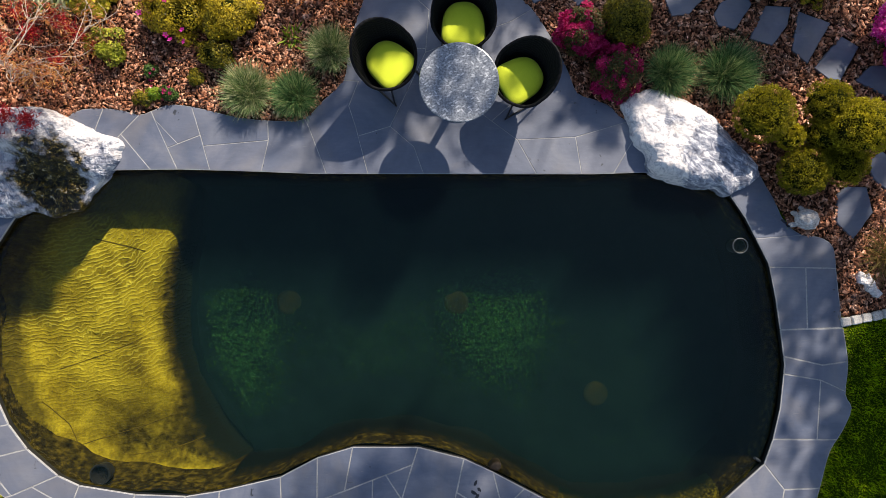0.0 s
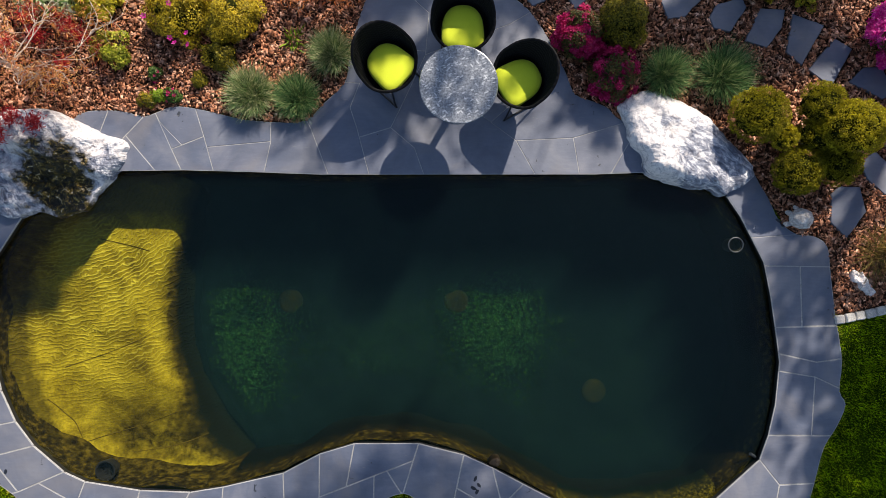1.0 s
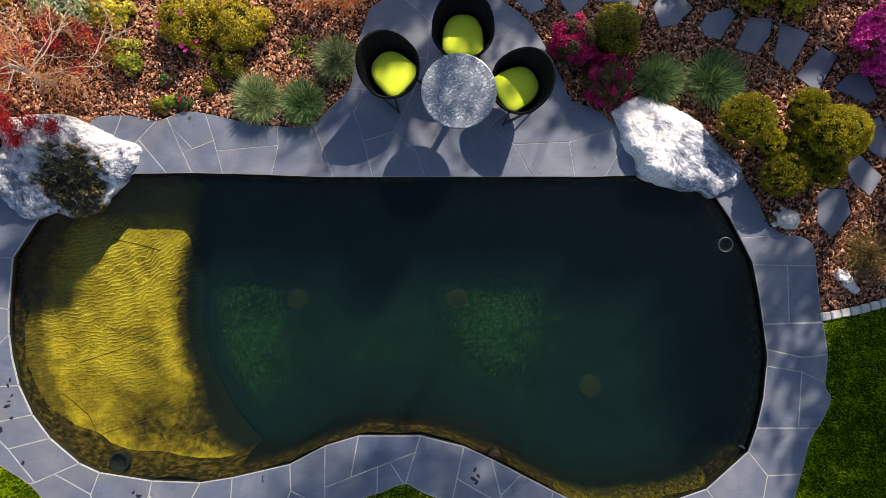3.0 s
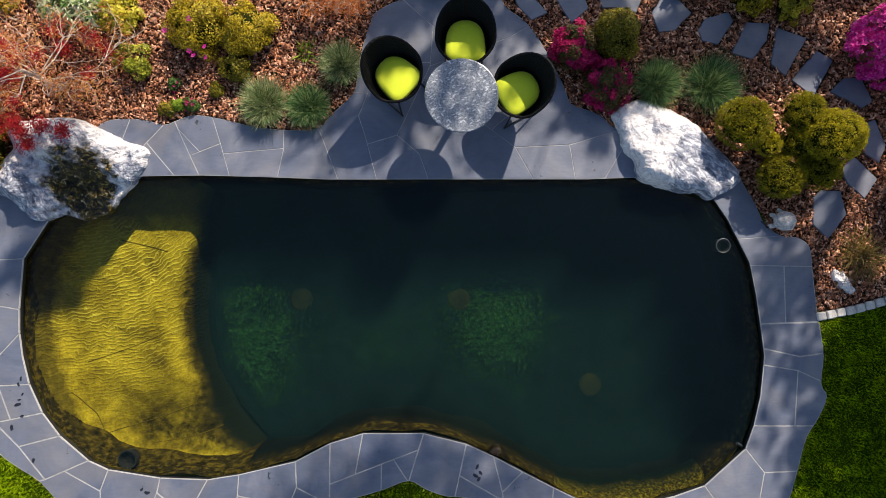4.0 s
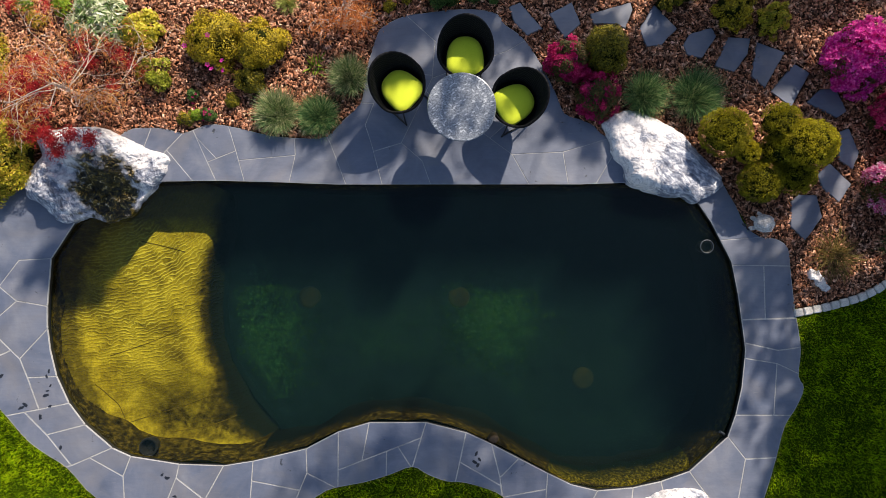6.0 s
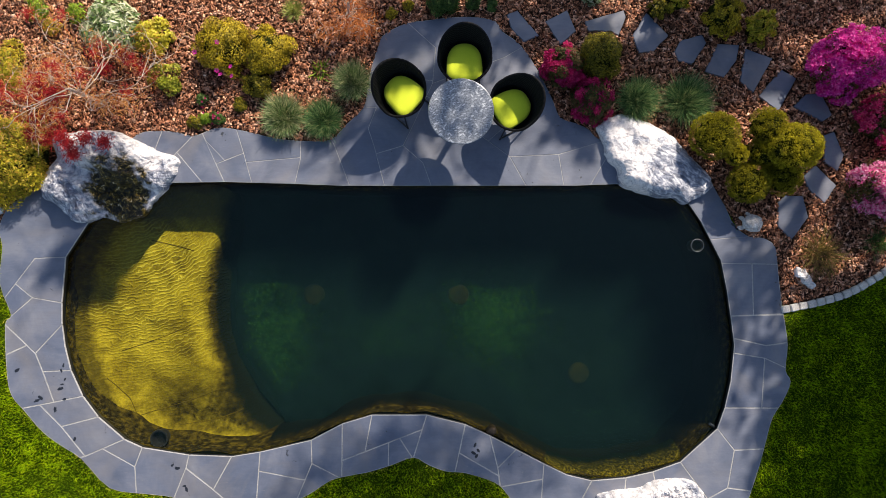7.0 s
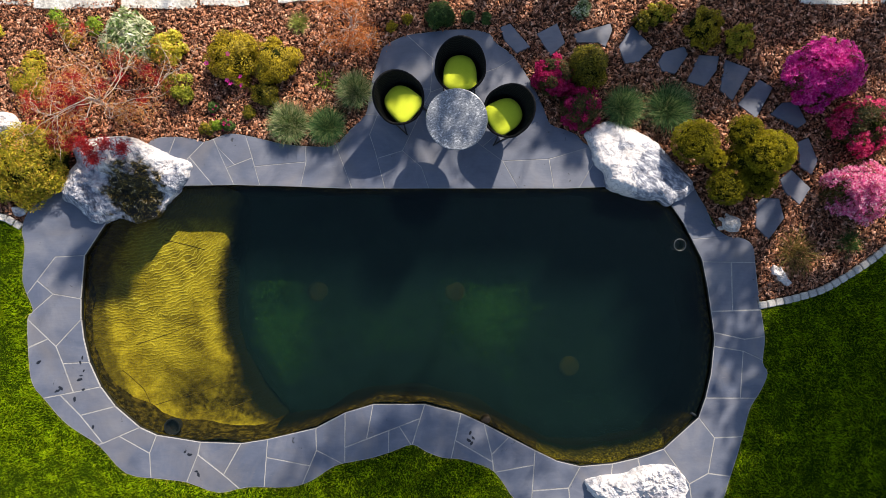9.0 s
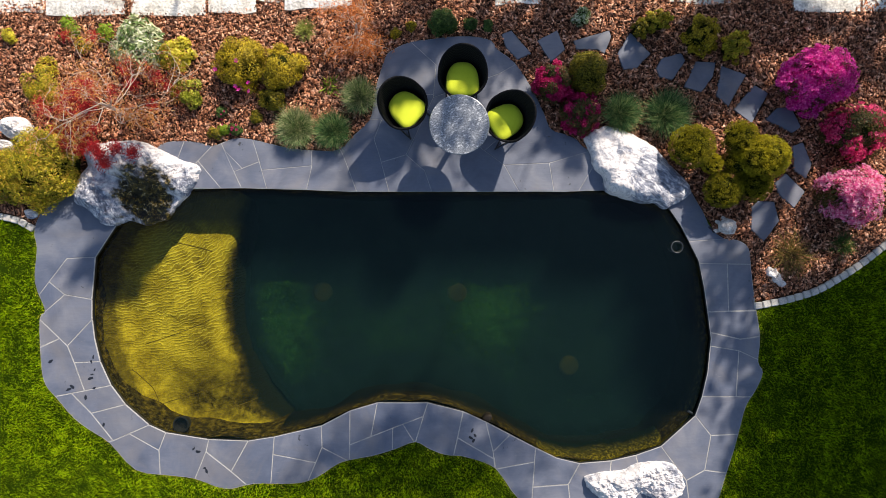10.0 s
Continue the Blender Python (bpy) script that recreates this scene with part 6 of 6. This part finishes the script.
# laceleaf maples
def maple(label, place, reach, height, mains, seed, leaves, red, trunk_lean=(0, 0), red_spots=(), kind=None):
    global rng
    rng = np.random.default_rng(seed)
    rr = random.Random(seed)
    ob = thing("japanese_maple", (*place, -0.02), label, "tree")
    top = Vector((trunk_lean[0], trunk_lean[1], height * 0.6))
    bm = bmesh.new()
    tube(bm, [(0, 0, -0.05), top * 0.5 + Vector((0.03, -0.02, 0)), top], [0.034, 0.024, 0.014], 10)
    part("trunk", bm, GREY_BARK, ob)
    ends = []

    def grow(bm, start, way, length, radius, level):
        pts, p, d = [start], start.copy(), way.normalized()
        steps, twist = 7, rr.uniform(-0.5, 0.5)
        for k in range(steps):
            d = (d + Vector((rr.uniform(-0.5, 0.5), rr.uniform(-0.5, 0.5), rr.uniform(-0.25, 0.15)))).normalized()
            d = (d + Vector((-p.y, p.x, 0)) * twist).normalized()
            p = p + d * (length / steps)
            p.z = max(p.z, 0.06)
            pts.append(p.copy())
            if level >= 1:
                ends.append((p.copy(), d.copy()))
        tube(bm, pts, [radius * (1 - 0.75 * k / steps) for k in range(steps + 1)], 6)
        if level < 2:
            for k in range(5 if level == 0 else 4):
                q = pts[rr.randint(2, steps)]
                side = (d + Vector((rr.uniform(-1, 1), rr.uniform(-1, 1), rr.uniform(-0.2, 0.5)))).normalized()
                grow(bm, q, side, length * rr.uniform(0.35, 0.6), radius * 0.6, level + 1)

    for k in range(mains):
        a = math.tau * (k + rr.uniform(-0.3, 0.3)) / mains
        bm = bmesh.new()
        grow(bm, top * rr.uniform(0.35, 1.0), Vector((math.cos(a), math.sin(a), rr.uniform(0.1, 0.7))), reach * rr.uniform(0.55, 1.0), 0.008, 0)
        part("limb", bm, GREY_BARK, ob)
    e = np.array([tuple(p) for p, _ in ends])
    pick = rng.choice(np.arange(len(e))[rng.uniform(size=len(e)) < 0.5], leaves)
    p = e[pick] + rng.normal(0, 0.06, (leaves, 3)) + np.array([0, 0, 0.01])
    many("foliage", leaf_kind(1.0, 0.14), [(0, 1, 2, 3)], facing(rng.normal(0, 0.5, (leaves, 3)) + np.array([0, 0, 1.0]), rng.uniform(0, 6.3, leaves), rng.uniform(0.6, 1.4, leaves) * 0.055), p, kind or RUST_LEAF, ob, "fine rust-coloured leaves")
    if red:
        hubs = np.concatenate([e[rng.integers(0, len(e), 30)], np.array(red_spots)]) if len(red_spots) else e[rng.integers(0, len(e), 30)]
        pick = rng.integers(0, len(hubs), red)
        if len(red_spots):
            pick = np.where(rng.uniform(size=red) < 0.35, rng.integers(len(hubs) - len(red_spots), len(hubs), red), pick)
        p = hubs[pick] + rng.normal(0, 0.048, (red, 3)) * np.array([1, 1, 0.6])
        many("red_foliage", leaf_kind(1.0, 0.16), [(0, 1, 2, 3)], facing(rng.normal(0, 0.5, (red, 3)) + np.array([0, 0, 1.0]), rng.uniform(0, 6.3, red), rng.uniform(0.6, 1.4, red) * 0.048), p, RED_LEAF, ob, "dark red feathery leaves")
    return ob


mx, my = -4.61, 1.96
spots_red = [(x - mx, y - my, z) for (x, y), z in (((-4.67, 1.29), 0.62), ((-4.48, 1.37), 0.62), ((-4.24, 1.31), 0.60), ((-4.61, 1.16), 0.62), ((-5.17, 1.60), 0.5), ((-5.30, 1.92), 0.45), ((-5.10, 2.10), 0.5), ((-4.88, 1.92), 0.6), ((-5.25, 1.45), 0.45), ((-4.97, 1.69), 0.45), ((-4.36, 2.30), 0.4), ((-5.02, 1.39), 0.5), ((-4.75, 1.38), 0.62))]
maple("spreading laceleaf maple with pale branches and red-rust leaves", (mx, my), 1.0, 1.15, 13, 41, 5000, 9500, red_spots=spots_red)
maple("small upright laceleaf maple with rust-orange leaves", (-1.32, 2.83), 0.42, 0.8, 9, 42, 2800, 0, (0.10, 0.28), kind=leaf_surface("orange_maple_leaf", [(0.40, 0.09, 0.02), (0.64, 0.19, 0.04), (0.68, 0.30, 0.10)]))

# ---- bark mulch ----
rng = np.random.default_rng(3)
n = 230000
xy = np.c_[rng.uniform(-7.1, 7.5, n), rng.uniform(-1.0, 3.75, n)]
keep = inside(xy, BED) & ~(inside(xy, PAVED) | (gap_to(xy, PAVED) < 0.006)) & ~inside(xy, POND)
keep &= (gap_to(xy, KERB_EAST, False) > 0.075) & (gap_to(xy, KERB_WEST, False) > 0.075)
for outline in STONES:
    keep &= ~(inside(xy, outline) | (gap_to(xy, outline) < 0.010))
xy = xy[keep]
n = len(xy)
long_side = rng.gamma(5.0, 0.0046, n) + 0.012
dims = np.c_[long_side, long_side * rng.uniform(0.30, 0.60, n), long_side * rng.uniform(0.05, 0.12, n)]
chip = np.array([(-0.5, -0.32, -0.5), (0.42, -0.5, -0.5), (0.5, 0.38, -0.5), (-0.36, 0.5, -0.5), (-0.46, -0.28, 0.4), (0.38, -0.44, 0.5), (0.46, 0.32, 0.35), (-0.3, 0.46, 0.5)])
chip = chip[None] + rng.uniform(-0.2, 0.2, (n, 8, 3)) * np.array([1.0, 1.0, 0.5])
chip_faces = [(4, 5, 6, 7), (0, 1, 5, 4), (1, 2, 6, 5), (2, 3, 7, 6), (3, 0, 4, 7)]
heap = np.array([0.012 * noise.noise((x * 1.5, y * 1.5, 0)) for x, y in xy])
near_edge = np.clip(gap_to(xy, PAVED) / 0.15, 0, 1)
place = np.c_[xy, -0.008 + heap * near_edge + rng.uniform(0, 0.034, n) * (0.4 + 0.6 * near_edge)]
tagged(many("bark_mulch", chip, chip_faces, facing(np.c_[rng.normal(0, 0.26, (n, 2)), np.ones(n)], rng.uniform(0, 6.3, n), dims), place, BARK_CHIP), "coarse red-brown pine bark mulch", "mulch", kind="stuff")

# ---- mown lawn ----
rng = np.random.default_rng(5)
n = 565000
xy = np.c_[rng.uniform(-6.9, 6.9, n), rng.uniform(-4.4, 0.75, n)]
keep = ~inside(xy, BED) & ~(inside(xy, PAVED) & (gap_to(xy, PAVED) > 0.015)) & ~inside(xy, POND)
keep &= ~((np.abs(xy[:, 0]) < 3.5) & (xy[:, 1] > -2.2))
xy = xy[keep]
n = len(xy)
clump = np.array([noise.noise((x * 5, y * 5, 1)) + 0.6 * noise.noise((x * 1.3, y * 1.3, 4)) for x, y in xy])
lay = np.array([(noise.noise((x * 3.1, y * 3.1, 8)), noise.noise((x * 3.1, y * 3.1, 12))) for x, y in xy])
ways = np.c_[rng.normal(0, 0.42, (n, 2)) + 0.7 * lay, np.ones(n)]
tagged(blades("lawn_grass", np.c_[xy, np.full(n, -0.022)], ways, rng.uniform(0.022, 0.045, n) * (1 + 0.95 * clump), rng.uniform(0.1, 0.5, n), rng.uniform(0.003, 0.0055, n), GRASS), "dense mown green lawn", "grass", kind="stuff")


# longer, drier grass along the paving's edge
EDGE_GRASS = leaf_surface("dry_edge_grass", [(0.22, 0.30, 0.01), (0.40, 0.42, 0.03), (0.52, 0.46, 0.06)])
m = 90000
xy = np.c_[rng.uniform(-6.4, 5.0, m), rng.uniform(-4.2, 0.4, m)]
near = gap_to(xy, PAVED)
xy = xy[(near < 0.035) & ~inside(xy, BED) & ~(inside(xy, PAVED) & (near > 0.02)) & ~((np.abs(xy[:, 0]) < 3.5) & (xy[:, 1] > -2.2))]
m = len(xy)
ways = np.c_[rng.normal(0, 0.7, (m, 2)), np.ones(m)]
tagged(blades("edge_grass", np.c_[xy, np.full(m, -0.015)], ways, rng.uniform(0.03, 0.06, m), rng.uniform(0.2, 0.6, m), rng.uniform(0.004, 0.006, m), EDGE_GRASS), "longer yellow-green grass along the paving", "grass", kind="stuff")


# ---- unseen trees added beyond the bed, so that their shade falls over terrace and lawn ----
TREE_LEAF = leaf_surface("tree_leaf", [(0.03, 0.07, 0.01), (0.06, 0.12, 0.015), (0.10, 0.17, 0.02)])


def shade_tree(label, place, crown, size, leaves, leaf, seed, clumps, stout=1.0, turn=0, lean=(0, 0)):
    """A tree whose crown stands over place; its foot stands lean away, behind the crown."""
    global rng
    rng = np.random.default_rng(seed)
    rr = random.Random(seed)
    ob = thing("garden_tree", (*place, -0.05), label, "tree", "garden trees", turn=turn)
    bm = bmesh.new()
    foot = Matrix.Rotation(-radians(turn), 2) @ Vector((-lean[0], -lean[1]))
    tube(bm, [(foot.x, foot.y, 0), (foot.x * 0.6 + 0.05, foot.y * 0.6 + 0.03, crown * 0.4), (0.0, 0.0, crown)], [0.17 * stout, 0.13 * stout, 0.07 * stout], 12)
    part("trunk", bm, BARK, ob)
    tips = []
    for k in range(9):
        a = math.tau * k / 9 + rr.uniform(-0.3, 0.3)
        up = rr.uniform(0.80, 0.96)
        base = Vector((foot.x * (1 - up), foot.y * (1 - up), crown * up))
        tip = Vector((math.cos(a) * size[0] * rr.uniform(0.5, 0.9), math.sin(a) * size[1] * rr.uniform(0.5, 0.9), crown + size[2] * rr.uniform(-0.5, 0.6)))
        bm = bmesh.new()
        mid = base.lerp(tip, 0.5) + Vector((rr.uniform(-0.3, 0.3), rr.uniform(-0.3, 0.3), 0.25))
        tube(bm, [base, mid, tip], [0.065 * stout, 0.045 * stout, 0.015], 8)
        for j in range(5):
            q = base.lerp(tip, rr.uniform(0.35, 0.95))
            tube(bm, [q, q + Vector((rr.uniform(-0.8, 0.8), rr.uniform(-0.8, 0.8), rr.uniform(-0.2, 0.7)))], [0.02, 0.006], 5)
        part("limb", bm, BARK, ob)
    c = rng.normal(size=(clumps, 3))
    c *= (rng.uniform(0.3, 1.0, clumps) / np.linalg.norm(c, axis=1))[:, None]
    pick = rng.integers(0, clumps, leaves)
    p = (c[pick] + rng.normal(0, 0.10, (leaves, 3))) * np.array(size) + np.array([0, 0, crown])
    many("crown", leaf_kind(1.0, 0.6), [(0, 1, 2, 3)], facing(rng.normal(0, 0.6, (leaves, 3)) + np.array([0, 0, 1.0]), rng.uniform(0, 6.3, leaves), rng.uniform(0.7, 1.3, leaves) * leaf), p, TREE_LEAF, ob)


shade_tree("broad leafy garden tree beyond the lawn", (12.2, 5.0), 7.0, (3.3, 3.2, 2.0), 29000, 0.22, 91, 150)
shade_tree("unseen light spring-leaved tree added behind limestone wall for shade", (8.2, 10.85), 7.0, (1.35, 0.66, 0.2), 5200, 0.15, 92, 80)
shade_tree("bare-branched tree with few spring leaves", (4.1, 9.75), 7.0, (1.5, 0.8, 0.7), 340, 0.14, 93, 30)
shade_tree("unseen light spring-leaved tree added behind limestone wall for shade", (5.9, 11.3), 7.0, (1.6, 0.5, 0.25), 1000, 0.15, 95, 40)

shade_tree("unseen light spring-leaved tree added behind limestone wall for shade", (10.6, 10.7), 7.0, (1.5, 0.7, 0.25), 110, 0.15, 96, 60)
shade_tree("tall garden tree far behind limestone wall", (7.70, 11.2), 12.0, (2.1, 0.95, 0.4), 1450, 0.14, 97, 80, 0.13, lean=(3.1, 0.9))
shade_tree("unseen light spring-leaved tree added behind limestone wall for shade", (8.92, 7.8), 7.0, (0.55, 0.9, 0.3), 300, 0.14, 98, 60)
shade_tree("unseen light spring-leaved tree added far behind limestone wall for shade", (1.30, 10.80), 9.0, (0.85, 0.28, 0.3), 3300, 0.13, 99, 60, 0.3, turn=42, lean=(3.4, -0.3))
shade_tree("leafy garden tree beyond the lawn", (10.5, 6.9), 7.0, (1.5, 1.0, 0.5), 6000, 0.16, 101, 60)
shade_tree("unseen young spring-leaved tree added behind limestone wall for shade", (4.02, 11.15), 7.0, (0.75, 0.38, 0.25), 340, 0.14, 103, 18, 0.3)
# added out of view to keep sky light off the east lawn
shade_tree("unseen broad low tree added beyond the lawn to darken it", (8.8, -1.0), 4.0, (1.9, 2.4, 2.2), 5500, 0.22, 104, 110)
shade_tree("unseen light spring-leaved tree added behind limestone wall for shade", (9.76, 9.6), 7.0, (0.5, 0.5, 0.3), 240, 0.14, 105, 20, 0.4)
shade_tree("unseen light spring-leaved tree added behind limestone wall for shade", (9.3, 11.65), 7.0, (1.25, 0.36, 0.25), 2600, 0.14, 106, 60, 0.5)
shade_tree("unseen slender spring-leaved tree added behind limestone wall for shade", (6.52, 9.95), 7.0, (0.6, 0.42, 0.25), 520, 0.13, 107, 30, 0.4)
